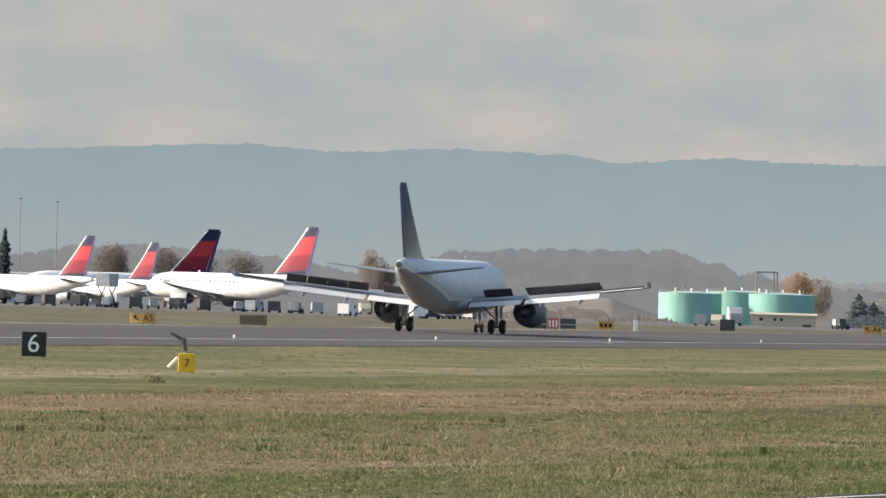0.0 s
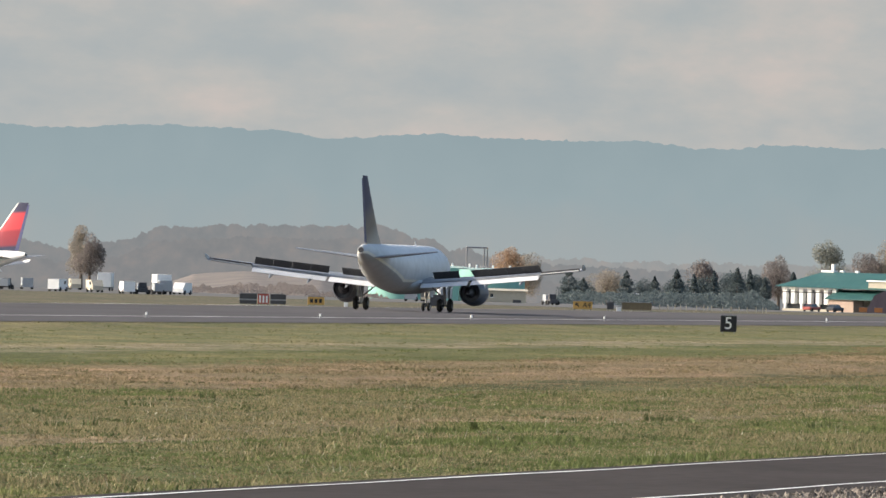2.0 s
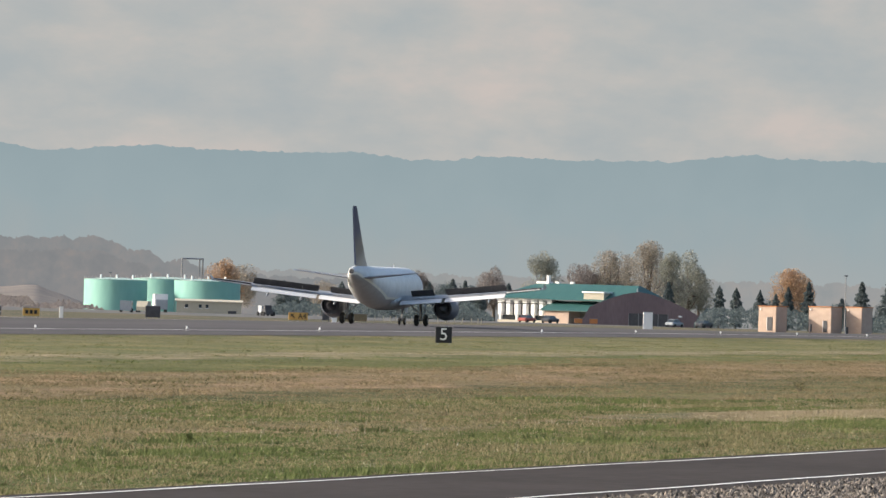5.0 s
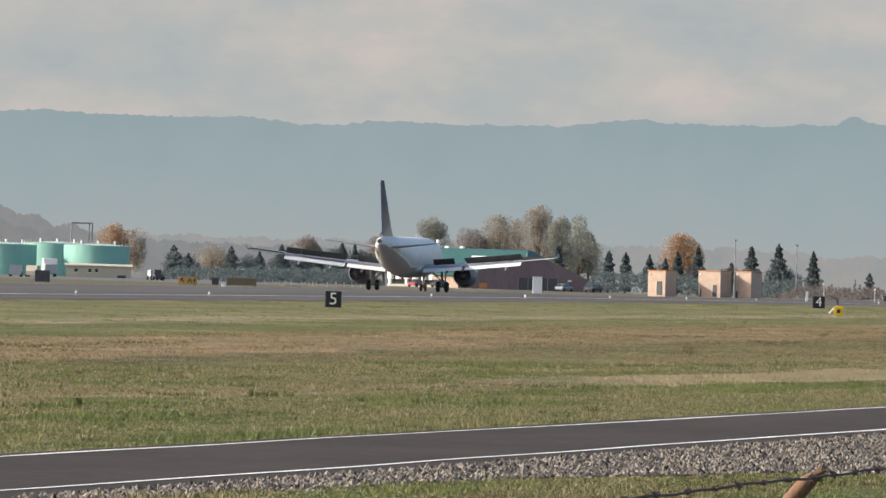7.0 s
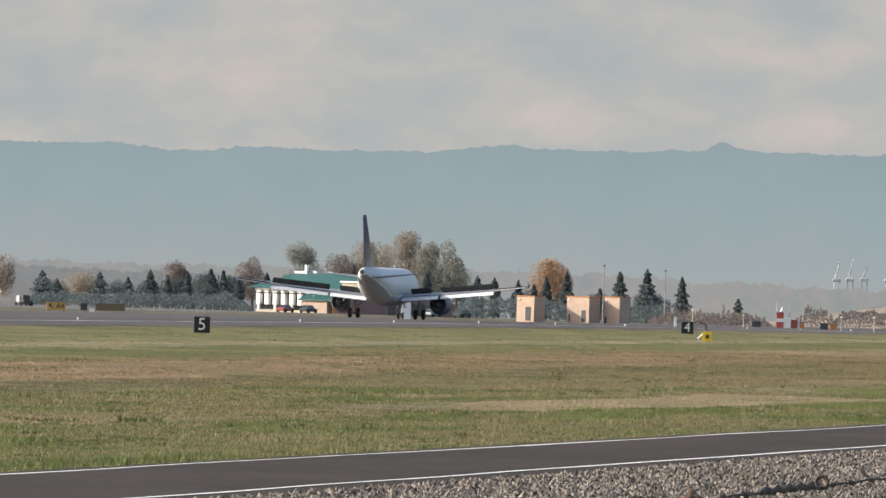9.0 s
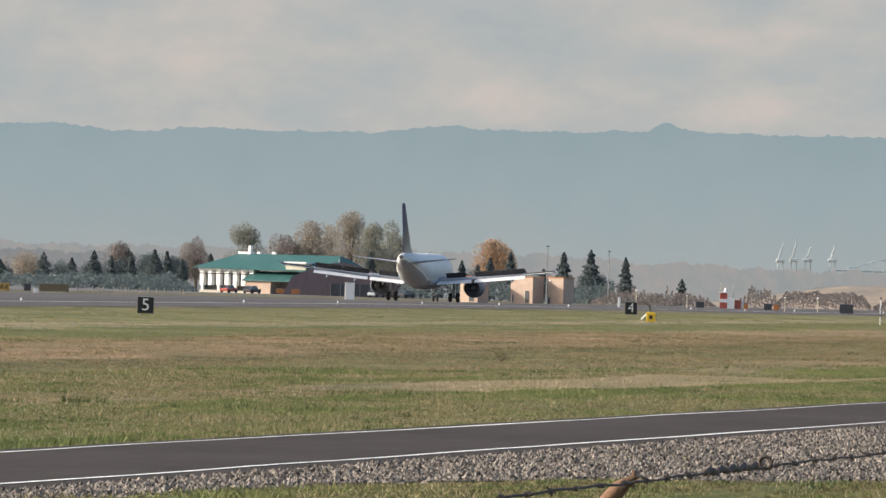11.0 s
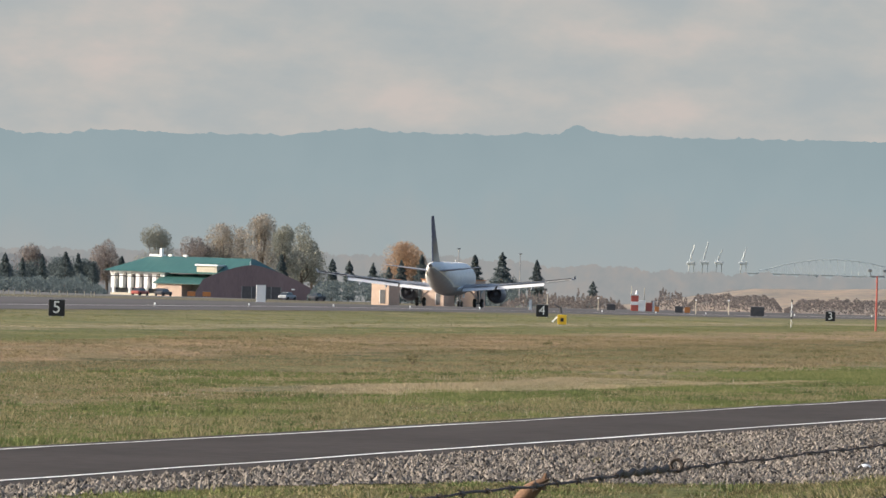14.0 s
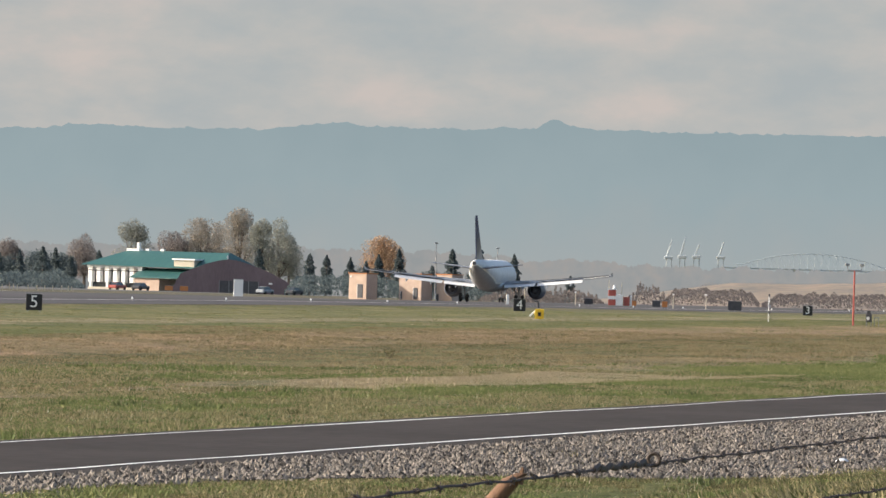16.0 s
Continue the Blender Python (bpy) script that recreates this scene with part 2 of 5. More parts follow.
def zg(x, y):
    """Height of the ground."""
    s = min(max(y, -400), 4949)
    z = 0.0
    for (a, za), (b, zb) in zip(PROFILE, PROFILE[1:]):
        if a <= s <= b:
            z = za + (zb - za) * (s - a) / (b - a)
            break
    z += 0.42 * max(0.0, 1 - ((x + 196) / 40) ** 2)
    foot = road_side(y) + 11
    z += 2.6 * ease((x - foot) / 24) * (1 - ease((y - 150) / 500))
    return z


XS = sorted({-3200, -2400, -1700, -1200, -900, -700, -560, -460, -380, -330, -290, -260, -236, -229, -222, -219.4, -218.6, -212, -204, -196, -188, -180,
             -173.4, -172.6, -168, -163, -156, -148, -140, -130, -120, -110, -100, -90, -80, -70, -60, -54, -48, -43, -38, -33, -28, -24, -20, -16, -12, -8, -4,
             0, 6, 15, 40, 120, 400, 1200})
YS = sorted(set(list(range(-300, 0, 100)) + list(range(0, 700, 25)) + list(range(700, 1700, 50)) + list(range(1700, 5000, 250)) + [4950]))


def sheet(name, xs, ys, lift, material, kind="structure", label="", category=""):
    verts = [(x, y, zg(x, y) + lift) for y in ys for x in xs]
    w = len(xs)
    faces = [(j * w + i, j * w + i + 1, (j + 1) * w + i + 1, (j + 1) * w + i) for j in range(len(ys) - 1) for i in range(w - 1)]
    ob = plain(name, verts, faces, material, smooth=True)
    return tagged(ob, label, category, kind=kind)


sheet("ground", XS, YS, 0, M_GRASS, label="mown airfield grass in green and dry brown bands", category="ground")
RY = [y for y in YS if y >= 0 and y <= 4000]
sheet("runway", [x for x in XS if -229 <= x <= -163], RY, 0.03, M_ASPHALT, label="worn grey asphalt runway with white edge lines", category="runway")
for xa, xb in ((-219.4, -218.6), (-173.4, -172.6)):
    sheet("runway_edge_line", [xa, xb], RY, 0.045, M_RUNLINE, label="worn white painted runway edge line", category="marking")


def ribbon(name, off0, off1, y0, y1, lift, material, label, category, step=20, wave=0.0):
    """Strip along the perimeter road."""
    verts, faces = [], []
    y, i = y0, 0
    while y <= y1:
        for o in (off0, off1):
            wv = wave * noise.noise((y * 0.05, o, 1.3))
            x = road_side(y) + o + (wv if wave else 0)
            verts.append((x, y, lift + max(zg(x, y), zg(x, y))))
        if i:
            faces.append((2 * i - 2, 2 * i - 1, 2 * i + 1, 2 * i))
        y, i = y + step, i + 1
    return tagged(plain(name, verts, faces, material), label, category, kind="structure")


ribbon("perimeter_road", -7.6, 1.1, 0, 900, 0.035, M_ROAD, "dark asphalt perimeter road with white edge lines", "road", step=25)
ribbon("road_line", -6.95, -6.78, 0, 900, 0.05, M_PAINT, "worn white edge line of the perimeter road", "marking", step=4, wave=0.3)
ribbon("road_line", -0.14, 0.06, 0, 900, 0.05, M_PAINT, "white edge line of the perimeter road", "marking", step=4, wave=0.22)
gv, gf, gy = [], [], 150
while gy <= 520:
    for k in range(5):
        o = 1.0 + (gravel_edge(gy) - 1.0) * k / 4
        gv.append((road_side(gy) + o, gy, zg(road_side(gy) + o, gy) + 0.025))
    if len(gv) > 5:
        q = len(gv) - 10
        gf += [(q + k, q + k + 1, q + k + 6, q + k + 5) for k in range(4)]
    gy += 3
tagged(plain("gravel_verge", gv, gf, M_GRAVEL), "grey gravel verge beside the perimeter road", "gravel", kind="structure")

M_APRON = mat("apron_concrete", (0.09, 0.087, 0.083), (0.14, 0.134, 0.126), 0.05, 0.85, fine=12)
sheet("apron", [-1200, -900, -700, -560, -460, -380, -330, -300], [1700, 1900, 2100, 2300, 2600], 0.04, M_APRON, label="grey concrete apron under the parked airliners", category="apron")

# ---------------------------------------------------------------- sky and hills
def build_sky(n, l, e):
    co, mp, ns = n.new("ShaderNodeTexCoord"), n.new("ShaderNodeMapping"), n.new("ShaderNodeTexNoise")
    mp.inputs["Scale"].default_value = (0.0046, 0.0046, 0.0105)
    mp.inputs["Rotation"].default_value = (0, radians(-6), 0)
    ns.inputs["Scale"].default_value, ns.inputs["Detail"].default_value, ns.inputs["Roughness"].default_value = 3.3, 7, 0.56
    l.new(co.outputs["Object"], mp.inputs[0])
    l.new(mp.outputs[0], ns.inputs[0])
    r = ramp_node(n, [(0.34, (0.44, 0.475, 0.485)), (0.47, (0.485, 0.5, 0.495)), (0.57, (0.535, 0.525, 0.505)), (0.7, (0.615, 0.555, 0.52))])
    l.new(ns.outputs[0], r.inputs[0])
    l.new(r.outputs[0], e.inputs[0])
    e.inputs[1].default_value = 0.545


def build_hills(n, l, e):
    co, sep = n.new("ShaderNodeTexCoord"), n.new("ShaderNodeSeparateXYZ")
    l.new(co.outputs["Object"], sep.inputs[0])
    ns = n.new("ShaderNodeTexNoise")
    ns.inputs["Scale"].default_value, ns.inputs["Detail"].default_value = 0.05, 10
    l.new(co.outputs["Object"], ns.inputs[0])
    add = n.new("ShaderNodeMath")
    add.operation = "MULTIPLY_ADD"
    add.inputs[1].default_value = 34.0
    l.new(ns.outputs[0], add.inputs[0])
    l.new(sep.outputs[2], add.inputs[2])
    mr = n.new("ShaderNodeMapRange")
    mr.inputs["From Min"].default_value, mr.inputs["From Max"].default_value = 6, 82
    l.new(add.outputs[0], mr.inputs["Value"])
    # haze painted into the glow: paler and greyer low, bluer at the ridge
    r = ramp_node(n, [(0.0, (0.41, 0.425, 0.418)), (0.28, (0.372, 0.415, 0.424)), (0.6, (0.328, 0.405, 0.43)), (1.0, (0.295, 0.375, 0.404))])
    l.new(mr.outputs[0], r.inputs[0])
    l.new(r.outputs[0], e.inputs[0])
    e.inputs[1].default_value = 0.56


def arc_wall(name, d, u0, u1, step, top, bottom, material, label, category):
    verts, faces, i, u = [], [], 0, u0
    while u <= u1:
        x, y = spot(u, d)
        verts += [(x, y, bottom), (x, y, top(u))]
        if i:
            faces.append((2 * i - 2, 2 * i, 2 * i + 1, 2 * i - 1))
        u, i = u + step, i + 1
    return tagged(plain(name, verts, faces, material), label, category, kind="structure")


def ridge(u):
    """Wooded skyline of the hills."""
    base = 220.0
    for (a, ya), (c, yc) in zip(RIDGE, RIDGE[1:]):
        if a <= u < c:
            base = ya + (yc - ya) * ease((u - a) / (c - a))
    trees = 4 * noise.noise((u * 0.021, 1.0, 0)) + 5 * max(0, noise.noise((u * 0.075, 7.0, 0))) + 2.5 * noise.noise((u * 0.27, 7.0, 0)) + 1.5 * noise.noise((u * 0.71, 3.0, 0)) + 2
    return level(u, base + 3 - trees, 4300)


RIDGE = ((-6000, 190), (-1742, 180), (-1340, 172), (-1120, 186), (-1000, 181), (-750, 190), (-660, 206), (-461, 198), (-380, 205), (-200, 211), (-107, 211), (20, 226), (163, 219),
         (300, 226), (443, 227), (600, 217), (660, 224), (830, 228), (942, 226), (957, 218), (964, 214), (982, 213), (990, 218), (1003, 223), (1050, 229), (1240, 236), (1568, 241), (2200, 238), (6000, 230))


def wood_line(top, seed, d):
    """Outline of far woods: rounded crowns of many trees; top gives its general height along the bearing."""
    rg = random.Random(seed)
    trees = [(-3000 + i * 8 + rg.uniform(-5, 5), rg.uniform(9, 20), rg.uniform(-9, 5)) for i in range(760)]

    def f(u):
        k = int((u + 3000) / 8)
        best = -14.0
        for tu, tw, th in trees[max(0, k - 4):k + 5]:
            q = 1 - ((u - tu) / tw) ** 2
            if q > 0:
                best = max(best, 0.6 * th + 0.35 * tw * q - 5)
        return level(u, top(u) - best - 4 * noise.noise((u * 0.12, seed, 5)) - 3 * noise.noise((u * 0.33, seed, 8)) - 2 * noise.noise((u * 0.9, seed, 5)), d)
    return f


def slope_of(pts):
    def f(u):
        for (a, ya), (c, yc) in zip(pts, pts[1:]):
            if a <= u < c:
                return ya + (yc - ya) * ease((u - a) / (c - a))
        return pts[-1][1]
    return f


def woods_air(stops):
    # stops are wood colours with haze mixed in; the wall itself glows
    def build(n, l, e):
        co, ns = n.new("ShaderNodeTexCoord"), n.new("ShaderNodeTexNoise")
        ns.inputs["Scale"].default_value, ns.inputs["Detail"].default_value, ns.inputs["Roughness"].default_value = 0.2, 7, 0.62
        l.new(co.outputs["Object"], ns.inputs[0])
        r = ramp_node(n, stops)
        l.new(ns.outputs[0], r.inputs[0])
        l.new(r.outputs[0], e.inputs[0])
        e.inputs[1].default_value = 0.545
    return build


arc_wall("sky_backdrop", 4900, -9000, 9000, 600, lambda u: 700, -40, glow("overcast_sky", build_sky), "pale grey overcast sky with soft clouds", "sky")
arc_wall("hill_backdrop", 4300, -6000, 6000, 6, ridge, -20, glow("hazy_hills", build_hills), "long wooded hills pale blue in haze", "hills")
LEFT_WOOD = ((-3000, 372), (-1780, 372), (-1560, 352), (-1440, 354), (-1350, 358), (-1250, 374), (-1110, 398), (-1020, 388), (-950, 365), (-800, 361),
             (-560, 363), (-480, 384), (-430, 402), (-300, 430), (0, 442), (300, 500), (3000, 500))
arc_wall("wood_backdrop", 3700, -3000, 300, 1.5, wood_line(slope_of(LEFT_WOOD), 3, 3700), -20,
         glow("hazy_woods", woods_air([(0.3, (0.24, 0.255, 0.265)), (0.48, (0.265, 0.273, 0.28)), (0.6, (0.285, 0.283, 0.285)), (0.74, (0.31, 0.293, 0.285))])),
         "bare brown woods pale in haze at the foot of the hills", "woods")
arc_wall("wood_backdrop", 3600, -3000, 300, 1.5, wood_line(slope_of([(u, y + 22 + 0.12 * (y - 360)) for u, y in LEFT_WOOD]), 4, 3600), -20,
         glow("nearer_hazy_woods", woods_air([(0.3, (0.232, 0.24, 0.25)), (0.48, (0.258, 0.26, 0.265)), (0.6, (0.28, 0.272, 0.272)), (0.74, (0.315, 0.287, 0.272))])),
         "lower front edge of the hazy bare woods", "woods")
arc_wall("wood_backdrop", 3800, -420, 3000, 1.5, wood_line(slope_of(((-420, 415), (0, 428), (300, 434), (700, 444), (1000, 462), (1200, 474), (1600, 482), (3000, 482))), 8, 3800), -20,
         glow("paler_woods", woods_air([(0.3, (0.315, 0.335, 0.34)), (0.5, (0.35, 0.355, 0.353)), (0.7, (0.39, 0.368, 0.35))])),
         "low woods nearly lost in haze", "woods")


# ---------------------------------------------------------------- airliners
def oval(y, z, rx, rz, k=28):
    return [(rx * math.sin(2 * math.pi * i / k), y, z + rz * math.cos(2 * math.pi * i / k)) for i in range(k)]


def foil(le, te, zc, thick, x, incid=0.0, k=7):
    """Closed aerofoil section in the y-z plane at x."""
    up, lo = [], []
    for i in range(k):
        f = i / (k - 1)
        y = le + (te - le) * f
        h = thick * (2.6 * math.sqrt(max(f, 0)) * (1 - f) * 0.75 + 0.02)
        zz = zc + incid * (0.3 - f)
        up.append((x, y, zz + h * 0.6))
        lo.append((x, y, zz - h * 0.4))
    return up + lo[::-1]


def fin_foil(y0, y1, z, thick, k=7):
    a, b = [], []
    for i in range(k):
        f = i / (k - 1)
        y = y0 + (y1 - y0) * f
        h = thick * (2.6 * math.sqrt(f) * (1 - f) * 0.75 + 0.03) / 2
        a.append((h, y, z))
        b.append((-h, y, z))
    return a + b[::-1]


def wing_at(x):
    """Leading edge, trailing edge, height and thickness of the wing at span x."""
    x = abs(x)
    le = 5.2 - (x - 1.2) * 0.511
    te = (-2.1 + (x - 1.2) * 0.02) if x < 6.4 else (-2.0 - (x - 6.4) * 0.262)
    z = 2.55 + (x - 1.2) * 0.083 + 0.0014 * max(0, x - 3) ** 2
    return le, te, z, 0.13 * (le - te)


def fuselage_skin(livery):
    """Fuselage paint: grey belly, pale line, white crown."""
    m = bpy.data.materials.new(livery + "_fuselage_paint")
    m.use_nodes = True
    n, l = m.node_tree.nodes, m.node_tree.links
    b = n["Principled BSDF"]
    b.inputs["Roughness"].default_value = 0.48 if livery == "grey_belly" else 0.4
    co, sep = n.new("ShaderNodeTexCoord"), n.new("ShaderNodeSeparateXYZ")
    l.new(co.outputs["Object"], sep.inputs[0])
    ns = n.new("ShaderNodeTexNoise")
    ns.inputs["Scale"].default_value = 1.2
    ns.inputs["Detail"].default_value = 6
    l.new(co.outputs["Object"], ns.inputs[0])
    # the belly colour climbs towards the tail
    q = n.new("ShaderNodeMapRange")
    q.inputs["From Min"].default_value, q.inputs["From Max"].default_value = -8.0, -19.0
    q.inputs["To Min"].default_value, q.inputs["To Max"].default_value = 0.0, -2.4 if livery == "grey_belly" else 0.0
    l.new(sep.outputs[1], q.inputs["Value"])
    add = n.new("ShaderNodeMath")
    l.new(sep.outputs[2], add.inputs[0])
    l.new(q.outputs[0], add.inputs[1])
    mr = n.new("ShaderNodeMapRange")
    mr.inputs["From Min"].default_value, mr.inputs["From Max"].default_value = 1.0, 6.0
    l.new(add.outputs[0], mr.inputs["Value"])
    if livery == "grey_belly":
        r = ramp_node(n, [(0.0, (0.33, 0.335, 0.345)), (0.31, (0.37, 0.375, 0.385)), (0.32, (0.8, 0.77, 0.68)), (0.355, (0.8, 0.77, 0.68)), (0.365, (0.6, 0.605, 0.61)), (0.62, (0.68, 0.685, 0.69)), (1.0, (0.74, 0.75, 0.76))])
    else:
        r = ramp_node(n, [(0.0, (0.5, 0.5, 0.52)), (0.2, (0.55, 0.55, 0.56)), (0.22, (0.8, 0.8, 0.78)), (1.0, (0.82, 0.82, 0.8))])
    l.new(mr.outputs[0], r.inputs[0])
    dirt = ramp_node(n, [(0.3, (0.86, 0.86, 0.85)), (0.65, (1, 1, 1))])
    l.new(ns.outputs[0], dirt.inputs[0])
    mul = n.new("ShaderNodeMix")
    mul.data_type, mul.blend_type = "RGBA", "MULTIPLY"
    mul.inputs[0].default_value = 1.0
    l.new(r.outputs[0], mul.inputs[6])
    l.new(dirt.outputs[0], mul.inputs[7])
    l.new(mul.outputs[2], b.inputs["Base Color"])
    return m


def fin_paint(name, stops, slope):
    """Coloured bands across a tail fin."""
    m = bpy.data.materials.new(name)
    m.use_nodes = True
    n, l = m.node_tree.nodes, m.node_tree.links
    b = n["Principled BSDF"]
    b.inputs["Roughness"].default_value = 0.55
    b.inputs["Specular IOR Level"].default_value = 0.25
    co, sep = n.new("ShaderNodeTexCoord"), n.new("ShaderNodeSeparateXYZ")
    l.new(co.outputs["Object"], sep.inputs[0])
    ma = n.new("ShaderNodeMath")
    ma.operation = "MULTIPLY_ADD"
    ma.inputs[1].default_value = slope
    l.new(sep.outputs[1], ma.inputs[0])
    l.new(sep.outputs[2], ma.inputs[2])
    mr = n.new("ShaderNodeMapRange")
    mr.inputs["From Min"].default_value, mr.inputs["From Max"].default_value = 0.0, 20.0
    l.new(ma.outputs[0], mr.inputs["Value"])
    r = ramp_node(n, stops)
    r.color_ramp.interpolation = "EASE"
    l.new(mr.outputs[0], r.inputs[0])
    l.new(r.outputs[0], b.inputs["Base Color"])
    return m


M_COWL = mat("dark_cowl_paint", (0.12, 0.125, 0.155), (0.15, 0.155, 0.185), 0.8, 0.5)
M_FLAP = mat("flap_paint", (0.72, 0.72, 0.71), (0.6, 0.6, 0.6), 0.6, 0.5)
M_WING = mat("wing_grey_paint", (0.23, 0.24, 0.26), (0.19, 0.2, 0.215), 0.4, 0.5)
SKIN_GREY, SKIN_WHITE = fuselage_skin("grey_belly"), fuselage_skin("white")
NAVY, RED_, TANF = (0.014, 0.018, 0.055), (0.5, 0.035, 0.05), (0.46, 0.39, 0.33)
FIN_NAVY = fin_paint("navy_and_gold_fin", [(0.0, TANF), (0.55, TANF), (0.66, (0.22, 0.18, 0.145)), (0.80, (0.07, 0.07, 0.115)), (1.0, (0.03, 0.035, 0.1))], -0.35)
FIN_RED = fin_paint("navy_and_red_fin", [(0.0, NAVY), (0.25, NAVY), (0.275, (0.2, 0.016, 0.035)), (0.37, (0.24, 0.018, 0.035)), (0.4, RED_), (0.5, RED_), (0.53, NAVY), (1.0, NAVY)], 0.08)


def wheel(parent, x, y, r, w, name="wheel"):
    bm = rod(bmesh.new(), (x - w / 2, y, r), (x + w / 2, y, r), r, seg=20)
    es = [e for e in bm.edges if len(e.link_faces) == 2 and any(len(f.verts) > 4 for f in e.link_faces)]
    bmesh.ops.bevel(bm, geom=es, offset=r * 0.18, segments=2, affect="EDGES")
    tyre = smooth(part(name, bm, M_TYRE, parent, "black rubber tyre"))
    part("hub", rod(bmesh.new(), (x - w / 2 - 0.01, y, r), (x + w / 2 + 0.01, y, r), r * 0.45, seg=14), M_METAL, tyre, "grey metal hub")
    return tyre


def airliner(label, at, skin, fin_mat, landing=True, group="", tall=1.0):
    """Twin-engined narrow-body; origin on the ground between the main wheels, nose to +y."""
    a = thing("airliner", label, "airliner", at, group)
    rings = []
    for y, z, rx, rz in ((16.0, 3.35, 0.05, 0.05), (15.75, 3.38, 0.45, 0.45), (15.1, 3.45, 0.92, 0.95), (14.1, 3.6, 1.4, 1.5), (12.6, 3.72, 1.8, 1.9), (10.9, 3.78, 1.96, 2.05),
                         (8, 3.78, 1.975, 2.07), (0, 3.78, 1.975, 2.07), (-6.5, 3.78, 1.975, 2.07), (-9, 3.9, 1.93, 1.95), (-11.5, 4.15, 1.75, 1.7), (-14, 4.5, 1.42, 1.36),
                         (-16.5, 4.86, 0.98, 0.98), (-18.4, 5.12, 0.6, 0.66), (-19.5, 5.25, 0.36, 0.42), (-19.86, 5.28, 0.27, 0.33)):
        rings.append(oval(y, z, rx, rz))
    body = smooth(part("fuselage", loft(rings), skin, a))
    part("exhaust_outlet", rod(bmesh.new(), (0, -19.9, 5.28), (0, -19.7, 5.28), 0.24, seg=14), M_DARK, body, "dark tail exhaust outlet")
    # wing-body fairing
    fr = [oval(y, 2.35, rx, rz, 20) for y, rx, rz in ((7.6, 0.3, 0.2), (6.2, 1.5, 0.6), (4, 1.95, 0.85), (-1, 2.05, 0.9), (-3.5, 1.6, 0.7), (-5.6, 0.4, 0.25))]
    smooth(part("belly_fairing", loft(fr), M_GREY, a, "grey belly fairing"))
    for i in range(0 if landing else 24):
        for sx in (-1, 1):
            yy = 11.4 - i * 0.82
            bm = boxed(-0.03, 0.03, yy - 0.13, yy + 0.13, 4.35, 4.7, bevel=0.02)
            bmesh.ops.translate(bm, verts=bm.verts, vec=(sx * 1.9, 0, 0))
            part("cabin_window", bm, M_GLASS, body, "small dark cabin window")
    # fin and rudder
    def up(z):
        return 5.5 + (z - 5.5) * tall
    fr = [fin_foil(-10.2, -17.6, 5.55, 0.6), fin_foil(-11.9, -17.75, up(6.4), 0.5), fin_foil(-14.9, -18.9, up(8.9), 0.36), fin_foil(-18.0, -20.2, up(11.76), 0.2)]
    fin = smooth(part("tail_fin", loft(fr), fin_mat, a))
    part("rudder", loft([[(0.05, -17.6, 5.9), (-0.05, -17.6, 5.9), (-0.02, -18.3, 5.95), (0.02, -18.3, 5.95)],
                         [(0.03, -20.0, up(11.5)), (-0.03, -20.0, up(11.5)), (-0.015, -20.4, up(11.5)), (0.015, -20.4, up(11.5))]]), M_BLUE, fin, "navy rudder")
    if not landing:
        # white strip paints the sun's glint along the fin's front edge
        part("leading_edge_glint", loft([[(0.05, y0 + 0.1, z0), (-0.05, y0 + 0.1, z0), (-0.07, y0 - 0.14, z0), (0.07, y0 - 0.14, z0)]
                                   for y0, z0 in ((-11.2, up(5.9)), (-14.9, up(8.9)), (-18.0, up(11.7)))]), M_WHITE, fin, "white strip painted as sun glint on the leading edge")
    for sx in (-1, 1):
        part("tailplane", loft([foil(-13.6, -17.4, 4.62, 0.4, sx * 0.5), foil(-14.9, -17.8, 4.94, 0.28, sx * 3.3), foil(-16.6, -18.3, 5.27, 0.14, sx * 6.22)]), M_WING, a, "grey horizontal tailplane")
    # wings
    for sx in (-1, 1):
        secs = []
        for x in (1.2, 3.5, 6.4, 9, 11.5, 14, 16, 16.9):
            le, te, z, th = wing_at(x)
            secs.append(foil(le, te, z, th, sx * x, 0.18))
        wing = smooth(part("wing", loft(secs), M_WING, a, "grey swept wing"), 50)
        le, te, z, th = wing_at(16.9)
        part("wingtip_fence", loft([[(sx * 16.88, le - 0.2, z), (sx * 16.96, le - 0.2, z), (sx * 16.96, te - 0.1, z), (sx * 16.88, te - 0.1, z)],
                                    [(sx * 17.0, te + 0.4, z + 0.42), (sx * 17.05, te + 0.4, z + 0.42), (sx * 17.05, te - 0.45, z + 0.42), (sx * 17.0, te - 0.45, z + 0.42)]]), M_GREY, wing, "small grey wingtip fence")
        # flaps
        drop = 0.32 if landing else 0.05
        for x0, x1 in ((2.05, 6.25), (6.55, 12.9)):
            qs = []
            for x in (x0, x1):
                le, te, z, th = wing_at(x)
                ch = 1.25 if x < 6.4 else 1.0
                back = 0.75 if landing else 0.0
                za = z - 0.1 - (0.12 if landing else 0)
                y0 = te + 0.35 - back * 0.3
                y1 = y0 - ch * (0.85 if landing else 0.4)
                qs.append([(sx * x, y0, za + 0.1), (sx * x, (y0 + y1) / 2, za - drop * 0.4 + 0.07), (sx * x, y1, za - drop), (sx * x, y1, za - drop - 0.02),
                           (sx * x, (y0 + y1) / 2, za - drop * 0.55 - 0.06), (sx * x, y0, za - 0.08)])
            part("flap", loft(qs), M_FLAP, wing, "pale grey lowered flap")
